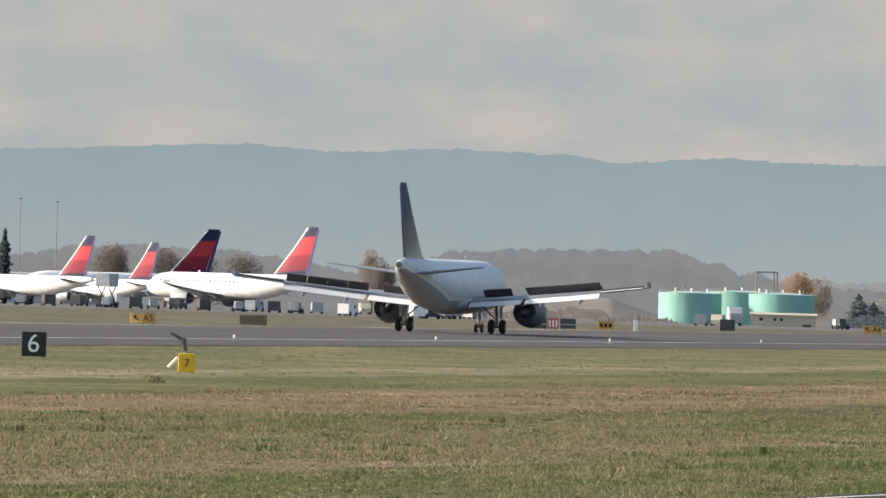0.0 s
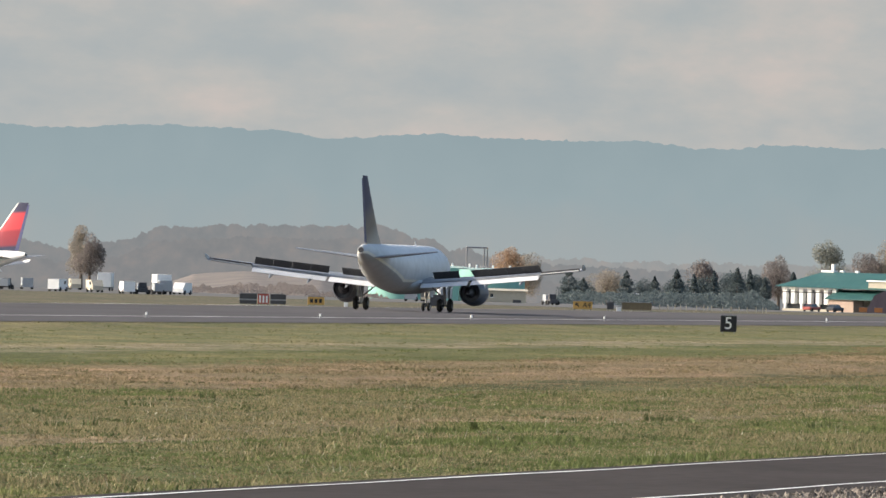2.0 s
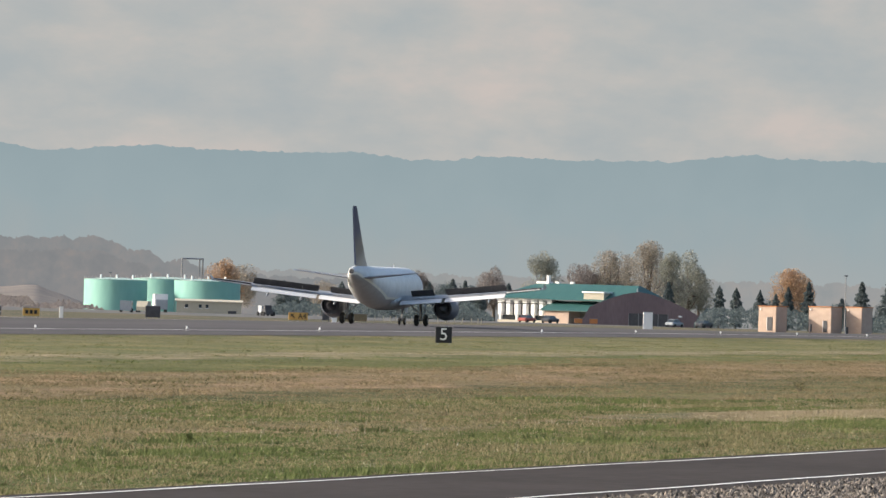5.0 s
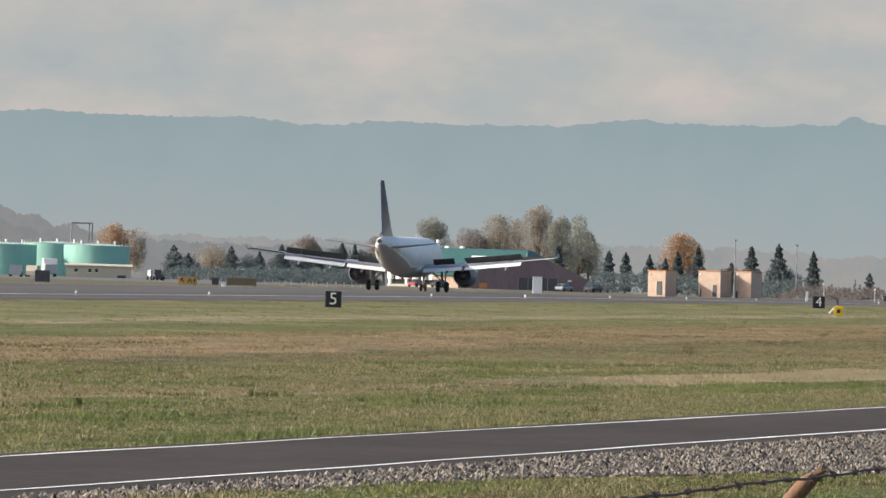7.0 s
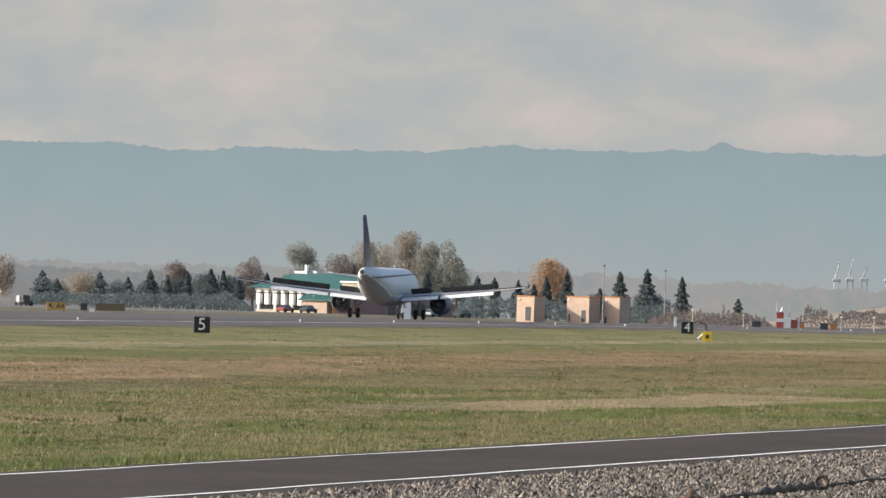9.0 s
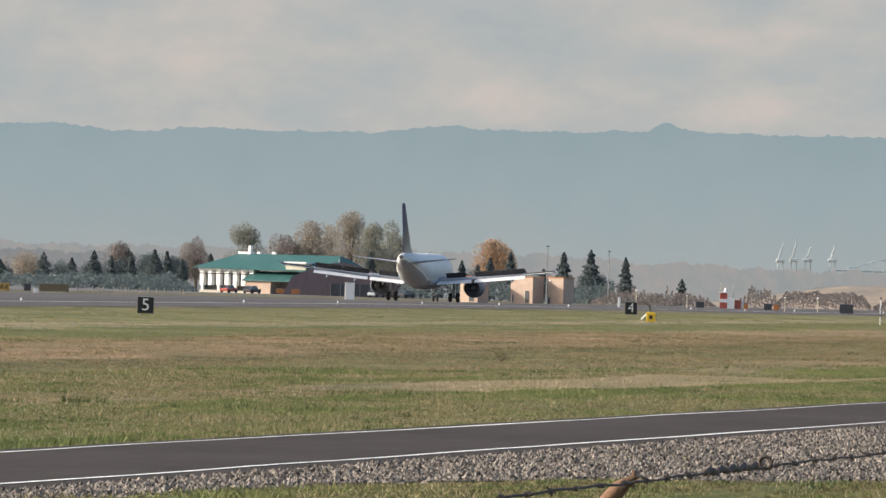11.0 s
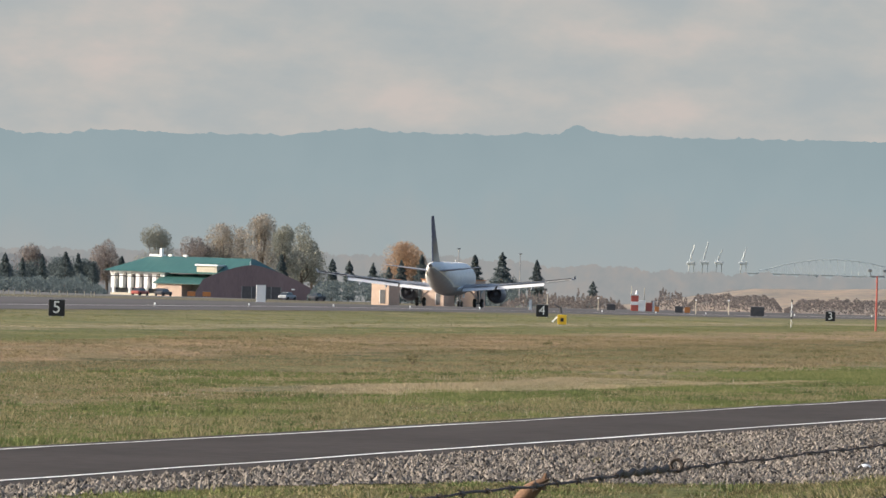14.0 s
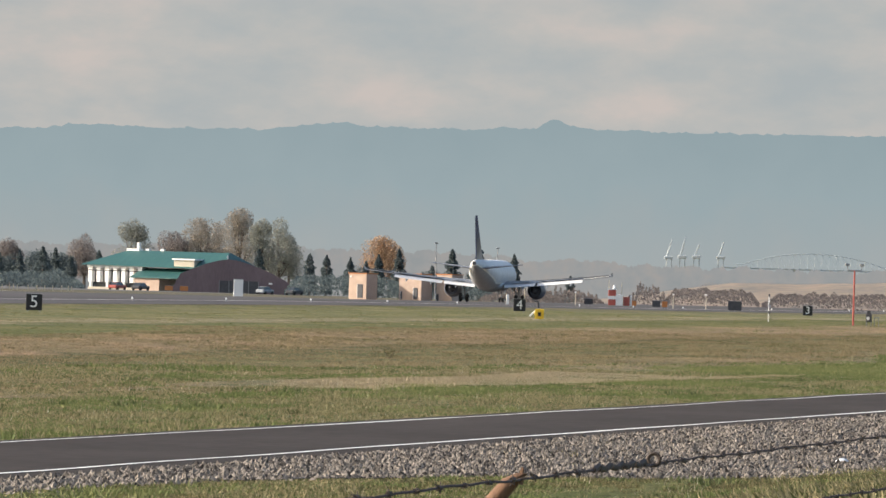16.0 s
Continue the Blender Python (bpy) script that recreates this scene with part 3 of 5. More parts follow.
        if landing:
            qs = []
            for x in (13.05, 16.6):
                le, te, z, th = wing_at(x)
                qs.append([(sx * x, te + 0.5, z + 0.09), (sx * x, te - 0.12, z + 0.15), (sx * x, te - 0.15, z + 0.13), (sx * x, te - 0.12, z - 0.03), (sx * x, te + 0.45, z - 0.05)])
            # dark colour stands in for shade on the raised panel's rear face
            part("aileron", loft(qs), M_DARK, wing, "raised aileron, dark colour for its shaded rear")
            part("aileron_edge", loft([[(q[3][0], q[3][1] - 0.03, q[3][2] + 0.03), (q[3][0], q[3][1] + 0.2, q[3][2] + 0.03), (q[3][0], q[3][1] + 0.2, q[3][2] - 0.05), (q[3][0], q[3][1] - 0.03, q[3][2] - 0.05)] for q in qs]),
                 M_FLAP, wing, "pale lower edge of the aileron")
        for x in (4.6, 8.0, 11.3):
            le, te, z, th = wing_at(x)
            fr = [oval(y, z - 0.33 - dz, r, r * 1.25, 10) for y, r, dz in ((te + 2.0, 0.05, -0.1), (te + 1.2, 0.17, 0), (te + 0.2, 0.19, 0.1), (te - 0.7, 0.12, 0.4), (te - 1.2, 0.03, 0.6))]
            ob = smooth(part("flap_fairing", loft(fr), M_GREY, wing, "pointed flap track fairing"))
            ob.location.x = sx * x
    # engines
    for sx in (-1, 1):
        prof = ((4.3, 1.0), (4.55, 1.12), (4.2, 1.2), (3.3, 1.22), (2.2, 1.12), (1.3, 0.93), (1.28, 0.86), (2.0, 0.8))
        bm = loft([[(sx * 5.75 + r * math.cos(q * math.pi / 14), y, 1.82 + r * math.sin(q * math.pi / 14)) for q in range(28)] for y, r in prof], caps=False)
        eng = smooth(part("engine", bm, M_COWL if landing else M_GREY, a, "dark grey engine cowling" if landing else "grey engine cowling"), 60)
        part("fan_core", rod(bmesh.new(), (sx * 5.75, 4.0, 1.82), (sx * 5.75, 1.75, 1.82), 1.05, 0.8, 20), M_COWL, eng, "dark engine core")
        smooth(part("exhaust_cone", rod(bmesh.new(), (sx * 5.75, 0.5, 1.82), (sx * 5.75, 2.1, 1.82), 0.16, 0.6, 18), M_COWL, eng, "dark exhaust cone"))
        part("pylon", loft([[(sx * 5.75 + w, 3.9, zz) for w, zz in ((-0.15, 2.9), (0.15, 2.9), (0.15, 3.1), (-0.15, 3.1))],
                            [(sx * 5.75 + w, 0.2, zz) for w, zz in ((-0.15, 2.3), (0.15, 2.3), (0.15, 2.9), (-0.15, 2.9))]]), M_GREY, eng)
    # landing gear
    for sx in (-1, 1):
        g = part("main_gear", rod(bmesh.new(), (sx * 3.8, 0, 0.58), (sx * 3.65, 0.1, 2.7), 0.13), M_METAL, a, "grey main landing gear leg")
        bm = rod(bmesh.new(), (sx * 3.78, 0, 1.1), (sx * 2.4, 0.1, 2.35), 0.07)
        part("brace", bm, M_METAL, g)
        part("gear_door", boxed(sx * 4.12 - 0.03, sx * 4.12 + 0.03, -0.45, 0.45, 1.2, 2.6, bevel=0.02), M_GREY, g, "grey gear leg door")
        part("axle", rod(bmesh.new(), (sx * 3.8 - 0.6, 0, 0.58), (sx * 3.8 + 0.6, 0, 0.58), 0.09), M_DARK, g)
        for dx in (-0.46, 0.46):
            wheel(g, sx * 3.8 + dx, 0, 0.585, 0.42)
    g = part("nose_gear", rod(bmesh.new(), (0, 10.94, 0.4), (0, 10.8, 2.1), 0.09), M_METAL, a, "grey nose landing gear leg")
    part("brace", rod(bmesh.new(), (0, 10.9, 1.0), (0, 12.1, 2.0), 0.05), M_METAL, g)
    for sx in (-1, 1):
        part("gear_door", boxed(sx * 0.42 - 0.02, sx * 0.42 + 0.02, 10.3, 11.9, 1.25, 1.95), M_GREY, g, "grey nose gear door")
        wheel(g, sx * 0.25, 10.94, 0.4, 0.22)
    # antennas
    part("antenna", loft([[(0.03, 5.2, 5.8), (-0.03, 5.2, 5.8), (-0.03, 4.8, 5.8), (0.03, 4.8, 5.8)], [(0.02, 4.95, 6.2), (-0.02, 4.95, 6.2), (-0.02, 4.7, 6.2), (0.02, 4.7, 6.2)]]), M_WHITE, body)
    return a


def add_spoilers(a):
    """Ten spoiler panels, each on a swept hinge ahead of the flaps; returned with the hinge's place and lie for keying."""
    out = []
    for sx in (-1, 1):
        for x0, x1 in ((3.0, 5.3), (6.6, 8.2), (8.22, 9.8), (9.82, 11.4), (11.42, 13.0)):
            xm = (x0 + x1) / 2
            le, te, z, th = wing_at(xm)
            dz = (wing_at(x1)[2] - wing_at(x0)[2]) / (x1 - x0)
            dy = (wing_at(x1)[1] - wing_at(x0)[1]) / (x1 - x0)
            w, c = (x1 - x0) / 2 * math.sqrt(1 + dy * dy), 0.95
            bm = loft([[(-w, 0, 0.02), (-w, -c, 0.012), (-w, -c, -0.012), (-w, 0, -0.02)], [(w, 0, 0.02), (w, -c, 0.012), (w, -c, -0.012), (w, 0, -0.02)]])
            ob = part("spoiler", bm, M_DARK, a, "dark grey spoiler panel on the wing")
            out.append((ob, (sx * xm, te + 1.0, z + th * 0.2 + 0.06), math.degrees(-math.atan(sx * dz)), math.degrees(math.atan(sx * dy))))
    return out


landing_jet = airliner("white and grey airliner rolling out on the runway, spoilers raised", pose(-196, 906, 0.4), SKIN_GREY, FIN_NAVY)
spoilers = add_spoilers(landing_jet)


def parked(u, d, yaw, scale, tall, label):
    x, y = spot(u, d)
    m = pose(x, y, zg(x, y), 0, 0, yaw) @ Matrix.Scale(scale, 4)
    return airliner(label, m, SKIN_WHITE, FIN_RED, False, "parked airliners", tall)


parked(-1712, 1950, 62, 0.86, 1.33, "parked white airliner with navy and red tail fin")
parked(-1574, 2100, 55, 0.85, 1.33, "parked white airliner with red tail, standing farther back")
parked(-1349, 1950, 60, 1.08, 1.25, "large parked white airliner with navy and red tail fin")
parked(-1552, 2250, 120, 1.12, 1.33, "parked airliner behind the others, its tail in shade")


# ---------------------------------------------------------------- runway boards
def letters(txt, size, mat_, parent, m, name="lettering"):
    cu = bpy.data.curves.new(name, "FONT")
    cu.body, cu.size, cu.align_x, cu.align_y, cu.extrude = txt, size, "CENTER", "CENTER", 0.012
    tmp = new(name, cu)
    dg = bpy.context.evaluated_depsgraph_get()
    me = bpy.data.meshes.new_from_object(tmp.evaluated_get(dg))
    bpy.data.objects.remove(tmp)
    me.materials.clear()
    me.materials.append(mat_)
    ob = new(name, me)
    ob.parent = parent
    ob.matrix_basis = m
    return ob


def distance_board(txt, y):
    x = -144.0
    b = thing("distance_board", "black runway board with white numeral " + txt, "sign", pose(x, y, zg(x, y), 0, 0, 8), "runway distance boards")
    part("panel", boxed(-0.62, 0.62, -0.2, 0.2, 0.12, 1.36, bevel=0.03), M_BLACK, b)
    for dx in (-0.45, 0.45):
        part("leg", boxed(dx - 0.04, dx + 0.04, -0.04, 0.04, -0.05, 0.14), M_METAL, b)
    letters(txt, 1.32, M_WHITE, b, pose(0, -0.21, 0.74, 90), "numeral")
    part("trim", boxed(-0.64, 0.64, -0.22, 0.22, 1.34, 1.39), M_METAL, b, "grey top trim")


for i, txt in enumerate("6543"):
    distance_board(txt, 567.4 + 304.8 * i)


# ---------------------------------------------------------------- far structures
def tank(u, d, r, top, label):
    x, y = spot(u, d)
    z = zg(x, y)
    h = level(u, top, d) - z
    a = thing("storage_tank", label, "tank", pose(x, y, z), "green storage tanks")
    smooth(part("shell", rod(bmesh.new(), (0, 0, -0.5), (0, 0, h), r, seg=48), M_TANK, a))
    smooth(part("roof", rod(bmesh.new(), (0, 0, h), (0, 0, h + 0.35), r * 1.01, r * 0.3, 48), M_TANKTOP, a, "shallow pale roof"), 20)
    bm = bmesh.new()
    for i in range(36):
        q = i * math.pi / 18
        rod(bm, (r * math.cos(q), r * math.sin(q), h), (r * math.cos(q), r * math.sin(q), h + 0.55), 0.025, seg=4)
    tagged(part("railing", bm, M_METAL, a), kind="stuff")
    for i in range(3):
        part("roof_vent", rod(bmesh.new(), (r * 0.6 * math.cos(i * 2 + 4), r * 0.6 * math.sin(i * 2 + 4), h), (r * 0.6 * math.cos(i * 2 + 4), r * 0.6 * math.sin(i * 2 + 4), h + 0.9), 0.18), M_WHITE, a, "white roof vent")
    return a


tank(-520, 2100, 5.75, 437, "pale green cylindrical storage tank")
tank(-430, 2140, 6.2, 436, "pale green storage tank behind the others")
tank(-358, 2100, 6.0, 440, "pale green storage tank beside a low building")


def facing(u, d, turn=0.0):
    """Ground pose whose -y side faces the camera."""
    x, y = spot(u, d)
    return pose(x, y, zg(x, y), 0, 0, math.degrees((3417 - u) / F) + turn)


def metres(px, d):
    return px * d / F


def shed(name, label, u, d, w, dep, h, wall, roof, turn=0.0, windows=(), door=None, over=0.25, rise=0.35):
    """Low building with a shallow gable roof, windows and a door on the camera's side."""
    a = thing(name, label, "building", facing(u, d, turn))
    part("wall", boxed(-w / 2, w / 2, -dep / 2, dep / 2, -0.8, h), wall, a)
    part("roof", loft([[(-w / 2 - over, -dep / 2 - over, h), (-w / 2 - over, 0, h + rise), (-w / 2 - over, dep / 2 + over, h), (-w / 2 - over, dep / 2 + over, h - 0.15), (-w / 2 - over, -dep / 2 - over, h - 0.15)],
                       [(w / 2 + over, -dep / 2 - over, h), (w / 2 + over, 0, h + rise), (w / 2 + over, dep / 2 + over, h), (w / 2 + over, dep / 2 + over, h - 0.15), (w / 2 + over, -dep / 2 - over, h - 0.15)]]), roof, a)
    for x0, x1, z0, z1 in windows:
        wd = part("window", boxed(x0, x1, -dep / 2 - 0.05, -dep / 2 + 0.05, z0, z1), M_GLASS, a, "dark window")
        part("sill", boxed(x0 - 0.08, x1 + 0.08, -dep / 2 - 0.12, -dep / 2, z0 - 0.1, z0), M_WHITE, wd)
    if door:
        part("door", boxed(door[0], door[1], -dep / 2 - 0.06, -dep / 2 + 0.05, 0, door[2]), M_DARK, a, "dark door")
    return a


D = 2060
shed("pump_house", "low beige pump house in front of the green tanks", -354, D, metres(115, D), 5, 2.1, M_BEIGE, M_BEIGE,
     windows=[(-4.3, -3.7, 0.9, 1.5), (-1.8, -1.3, 0.9, 1.5), (-0.6, -0.1, 0.9, 1.5)], door=(3.4, 4.9, 0.5))

# clubhouse-like building with piers and a green roof
D = 2300
g = thing("terminal_building", "building with white piers and a green metal roof", "building", facing(262, D, -32))
W = metres(1, D) * 1.16
part("wall", boxed(-9.2, 10, 0, 9, -1, 4.2), M_BEIGE, g, "beige wall")
base_z = zg(*spot(262, D))
hz = level(212, 470, D) - base_z
xl, xr = (161 - 262) * W, (258 - 262) * W
part("cornice", boxed(xl - 0.2, xr + 0.2, -1.5, 0.3, hz - 0.5, hz), M_WHITE, g, "white cornice")
part("plinth", boxed(xl, xr, -1.3, 0.2, -1, 0.5), M_BEIGE, g)
part("recess", boxed(xl + 0.1, xr - 0.1, -0.2, 0.02, 0.4, hz - 0.5), M_GLASS, g, "dark glazed recess behind the panels")
for i in range(7):
    px = xl + 0.5 + i * (xr - xl - 1.0) / 6
    pn = part("wall_panel", boxed(px - 0.46, px + 0.46, -1.35, -0.2, 1.45, hz - 1.15, bevel=0.05), M_WHITE, g, "white wall panel between dark gaps")
    part("panel_cap", boxed(px - 0.52, px + 0.52, -1.4, -0.2, hz - 0.98, hz - 0.5, bevel=0.04), M_WHITE, pn, "white block under the eave")
    if i in (0, 2, 4):
        part("column", boxed(px - 0.25, px + 0.25, -1.2, -0.7, -0.5, 1.45, bevel=0.03), M_WHITE, g, "white column")
top = level(262, 444, D) - base_z
rl, rr, tl, tr = (150 - 262) * W, (415 - 262) * W, (205 - 262) * W, (385 - 262) * W
part("roof", loft([[(rl, -2.2, hz), (rr, -2.2, hz - 0.3), (rr, 12, hz - 0.3), (rl, 12, hz)], [(tl, 4.5, top), (tr, 4.5, top), (tr, 5.5, top), (tl, 5.5, top)]]), M_GREENROOF, g, "green metal hip roof")
part("roof_ridge", boxed(tl - 0.3, tl + 2.6, 4.2, 5.8, top - 0.1, top + 0.35), M_WHITE, g, "white ridge cap")
part("chimney", boxed(tl + 1.9, tl + 2.4, 4.5, 5.2, top, top + 1.6), M_WHITE, g, "white vent stack")
for q in (4.0, 7.5):
    part("roof_vent", boxed(tl + q, tl + q + 0.8, 4.4, 5.0, top, top + 0.4), M_WHITE, g, "white roof vent")
part("dormer", boxed((316 - 262) * W, (352 - 262) * W, -1.5, 4, hz - 0.1, hz + 1.4), M_BEIGE, g, "pale dormer")
part("dormer_roof", boxed((314 - 262) * W, (354 - 262) * W, -1.8, 4.2, hz + 1.4, hz + 1.7), M_WHITE, g, "white dormer edge")
part("annex", boxed((258 - 262) * W, (302 - 262) * W, -4, 0, -1, 2.7), M_TAN, g, "tan brick annex")
part("annex_roof", loft([[(x0, -4.4, 2.7), (x0, 0.2, 4.5), (x0, 0.2, 4.3), (x0, -4.4, 2.5)] for x0 in ((252 - 262) * W, (352 - 262) * W)]), M_GREENROOF, g, "lower sloping green roof")

# maroon hangar with an arched roof
D = 2250
hb = facing(420, D)
h_ = thing("hangar", "maroon hangar with a low arched roof", "hangar", hb)
W = metres(1, D)
bz = zg(*spot(420, D))
tp = level(400, 459, D) - bz
rings = []
for yy in (0.0, 22.0):
    rings.append([((-115 + 230 * i / 16) * W, yy, 0.9 + (tp - 0.9) * (1 - (abs(i - 7) / 9) ** 1.5) if 0 < i < 16 else 0.4) for i in range(17)] + [(115 * W, yy, -1), (-115 * W, yy, -1)])
part("shell", loft(rings), M_REDROOF, h_)
part("door", boxed(-3.4, 4.2, -0.12, 0.02, -0.8, 2.4), M_DARK, h_, "dark hangar door")
for i in range(5):
    part("door_rail", boxed(-3.4 + i * 1.9 - 0.05, -3.4 + i * 1.9 + 0.05, -0.2, -0.1, -0.8, 2.4), M_METAL, h_)
part("vent", boxed(-2.0, -1.8, 4, 4.2, tp - 0.1, tp + 0.7), M_WHITE, h_, "white roof vent")
part("eave_lamp", boxed(6.2, 6.9, -0.3, 0, 1.9, 2.2), M_WHITE, h_, "white lamp box")

# tan service huts with dark openings
D = 1700
for u0, u1, y0, openings in ((625, 662, 485, [(0.0, 0.9, 0.3, 2.3)]), (713, 760, 486, [(0.6, 1.3, 0.2, 1.9), (-1.6, -1.35, 0.2, 1.3)]), (780, 813, 487, [(-1.3, -0.9, 0, 1.0)])):
    um = (u0 + u1) / 2
    w, h = metres(u1 - u0, D), level(um, y0, D) - zg(*spot(um, D))
    s_ = thing("service_hut", "flat-roofed tan concrete hut beside the runway", "hut", facing(um, D, -32), "tan huts")
    part("wall", boxed(-w / 2, w / 2, -1.5, 1.5, -0.4, h, bevel=0.05), M_TAN, s_)
    part("roof", boxed(-w / 2 - 0.08, w / 2 + 0.08, -1.6, 1.6, h, h + 0.12), M_ORANGE, s_, "rust-coloured roof edge")
    for x0, x1, z0, z1 in openings:
        part("door", boxed(x0, x1, -1.56, -1.4, z0, z1), M_DARK, s_, "dark doorway")
        part("frame", boxed(x0 - 0.06, x0, -1.58, -1.4, z0, z1), M_WHITE, s_)
    part("lamp", boxed(-w / 2 + 0.3, -w / 2 + 0.5, -1.65, -1.5, h - 0.5, h - 0.3), M_WHITE, s_)


# ---------------------------------------------------------------- signs, boxes, vehicles
def cabinet(name, label, u, d, w, h, material, group="", legs=True, turn=0.0, stripe=None):
    """Sign box or equipment box on short legs."""
    a = thing(name, label, "sign" if "sign" in name else "box", facing(u, d, turn), group)
    z0 = 0.22 if legs else 0
    part("panel", boxed(-w / 2, w / 2, -0.14, 0.14, z0, z0 + h, bevel=0.02), material, a)
    part("frame", boxed(-w / 2 - 0.03, w / 2 + 0.03, -0.16, 0.16, z0 + h, z0 + h + 0.06), M_METAL, a, "grey metal frame")
    if legs:
        for x in (-w * 0.4, 0, w * 0.4):
            part("leg", boxed(x - 0.04, x + 0.04, -0.05, 0.05, -0.1, z0), M_METAL, a)
    if stripe:
        part("stripe", boxed(-w / 2, w / 2, -0.16, -0.13, z0 + h * 0.35, z0 + h * 0.5), stripe, a, "pale stripe")
    return a


def arrow(parent, x, z, s, m):
    bm = rod(bmesh.new(), (x + s * 0.4, -0.16, z - s * 0.4), (x - s * 0.35, -0.16, z + s * 0.35), 0.05, seg=6)
    rod(bm, (x - s * 0.4, -0.16, z + s * 0.4), (x + s * 0.15, -0.16, z + s * 0.4), 0.05, seg=6)
    rod(bm, (x - s * 0.4, -0.16, z + s * 0.4), (x - s * 0.4, -0.16, z - s * 0.15), 0.05, seg=6)
    part("arrow", bm, m, parent, "black arrow")


for u, d, w, txt in ((-1487, 935, 2.05, "A5"), (-668, 1180, 1.7, ""), (-196, 1200, 2.0, "A4")):
    if w:
        sg = cabinet("taxiway_sign", "yellow taxiway sign with black lettering on short legs", u, d, w, 0.78, M_SIGN, "taxiway signs")
        if txt:
            letters(txt, 0.75, M_BLACK, sg, pose(0.42, -0.15, 0.6, 90))
            arrow(sg, -0.55, 0.62, 0.42, M_BLACK)
        else:
            for k in range(3):
                part("lettering", boxed(-0.6 + k * 0.45, -0.3 + k * 0.45, -0.16, -0.13, 0.42, 0.8), M_BLACK, sg)
M_SIGNBACK = mat("dull_sign_back", (0.19, 0.15, 0.085), (0.13, 0.105, 0.065), 3, 0.7)
for u, d, w, m, lab in ((-1292, 960, 2.3, M_SIGNBACK, "back of a taxiway sign, dull brown"), (-110, 1230, 2.0, M_SIGNBACK, "back of a taxiway sign, dull brown"),
                        (-84, 1230, 1.2, M_SIGNBACK, "small brown back of a taxiway sign")):
    cabinet("sign_back", lab, u, d, w, 0.75, m, "taxiway signs")
for u, w, h, m, st, lab in ((-788, 1.75, 1.0, M_DARK, M_METAL, "dark runway sign with a pale stripe"), (-761, 1.1, 1.0, M_RED, None, "red runway holding sign with white bars"),
                            (-735, 1.55, 0.95, M_DARK, M_METAL, "dark runway sign with a pale stripe")):
    sg = cabinet("holding_sign", lab, u, 1150, w, h, m, "holding signs", stripe=st)
    if m is M_RED:
        for k in range(3):
            part("lettering", boxed(-0.42 + k * 0.33, -0.25 + k * 0.33, -0.16, -0.13, 0.35, 1.05), M_WHITE, sg)
for u, d, w, h in ((-453, 1200, 1.55, 1.15), (-147, 1230, 0.75, 0.75), (1302, 1600, 1.9, 1.25), (1163, 1600, 1.1, 0.85), (1043, 1600, 1.2, 0.8)):
    cabinet("equipment_box", "dark metal equipment box by the runway", u, d, w, h, M_DARK, "dark boxes", stripe=M_DARK)
for u, d, w, h in ((-615, 1180, 0.4, 1.2), (423, 1390, 1.15, 2.05), (-132, 1260, 0.5, 0.5), (900, 1500, 0.35, 1.3)):
    a = thing("white_box", "white painted equipment cabinet", "box", facing(u, d))
    part("body", boxed(-w / 2, w / 2, -0.3, 0.3, 0, h, bevel=0.03), M_WHITE, a)
    part("lid", boxed(-w / 2 - 0.03, w / 2 + 0.03, -0.33, 0.33, h, h + 0.06), M_METAL, a)
    part("plinth", boxed(-w / 2 - 0.05, w / 2 + 0.05, -0.35, 0.35, -0.2, 0.03), M_BEIGE, a)

# beacon hut, red and white
a = thing("localizer_hut", "small red and white hut beside the runway end", "hut", facing(1090, 1700))
part("body", boxed(-1.0, 0.1, -1, 1, -0.2, 2.3, bevel=0.04), M_RED, a, "red body")
part("annex", boxed(0.1, 1.1, -1, 1, -0.2, 1.6, bevel=0.04), M_WHITE, a, "white annex")
part("roof", boxed(-1.1, 0.2, -1.1, 1.1, 2.3, 2.42), M_WHITE, a)
part("stripe", boxed(-1.02, 0.12, -1.03, -0.98, 0.9, 1.4), M_WHITE, a)
part("pole", rod(bmesh.new(), (-0.95, 0, 2.3), (-0.95, 0, 3.7), 0.05), M_BEIGE, a, "pale antenna pole")
part("pole", rod(bmesh.new(), (0.95, 0, 1.6), (0.95, 0, 3.4), 0.05), M_BEIGE, a, "pale antenna pole")
part("dish", rod(bmesh.new(), (-0.2, -0.4, 2.4), (-0.2, -0.1, 3.0), 0.25, 0.1), M_WHITE, a, "white aerial cap")
part("side_box", boxed(1.2, 2.1, -0.6, 0.6, -0.2, 1.3, bevel=0.04), M_RED, a, "dull red side box")
part("side_post", boxed(2.2, 2.45, -0.2, 0.2, -0.2, 1.5), M_WHITE, a, "white post")
for u, d, w, h in ((1178, 1610, 0.75, 0.8), (1124, 1610, 0.6, 0.7)):
    cabinet("equipment_box", "orange metal equipment box by the runway end", u, d, w, h, M_ORANGE, "orange boxes")
for u, d, h in ((1020, 1620, 1.7), (1193, 1620, 1.9), (1251, 1640, 2.0), (930, 1650, 2.2)):
    q_ = thing("marker_pole", "thin pale marker pole with a small cap", "pole", facing(u, d), "marker poles")
    part("pole", rod(bmesh.new(), (0, 0, -0.2), (0, 0, h), 0.07, 0.06), M_BEIGE, q_)
    part("cap", boxed(-0.14, 0.14, -0.14, 0.14, h, h + 0.2, bevel=0.03), M_WHITE, q_)


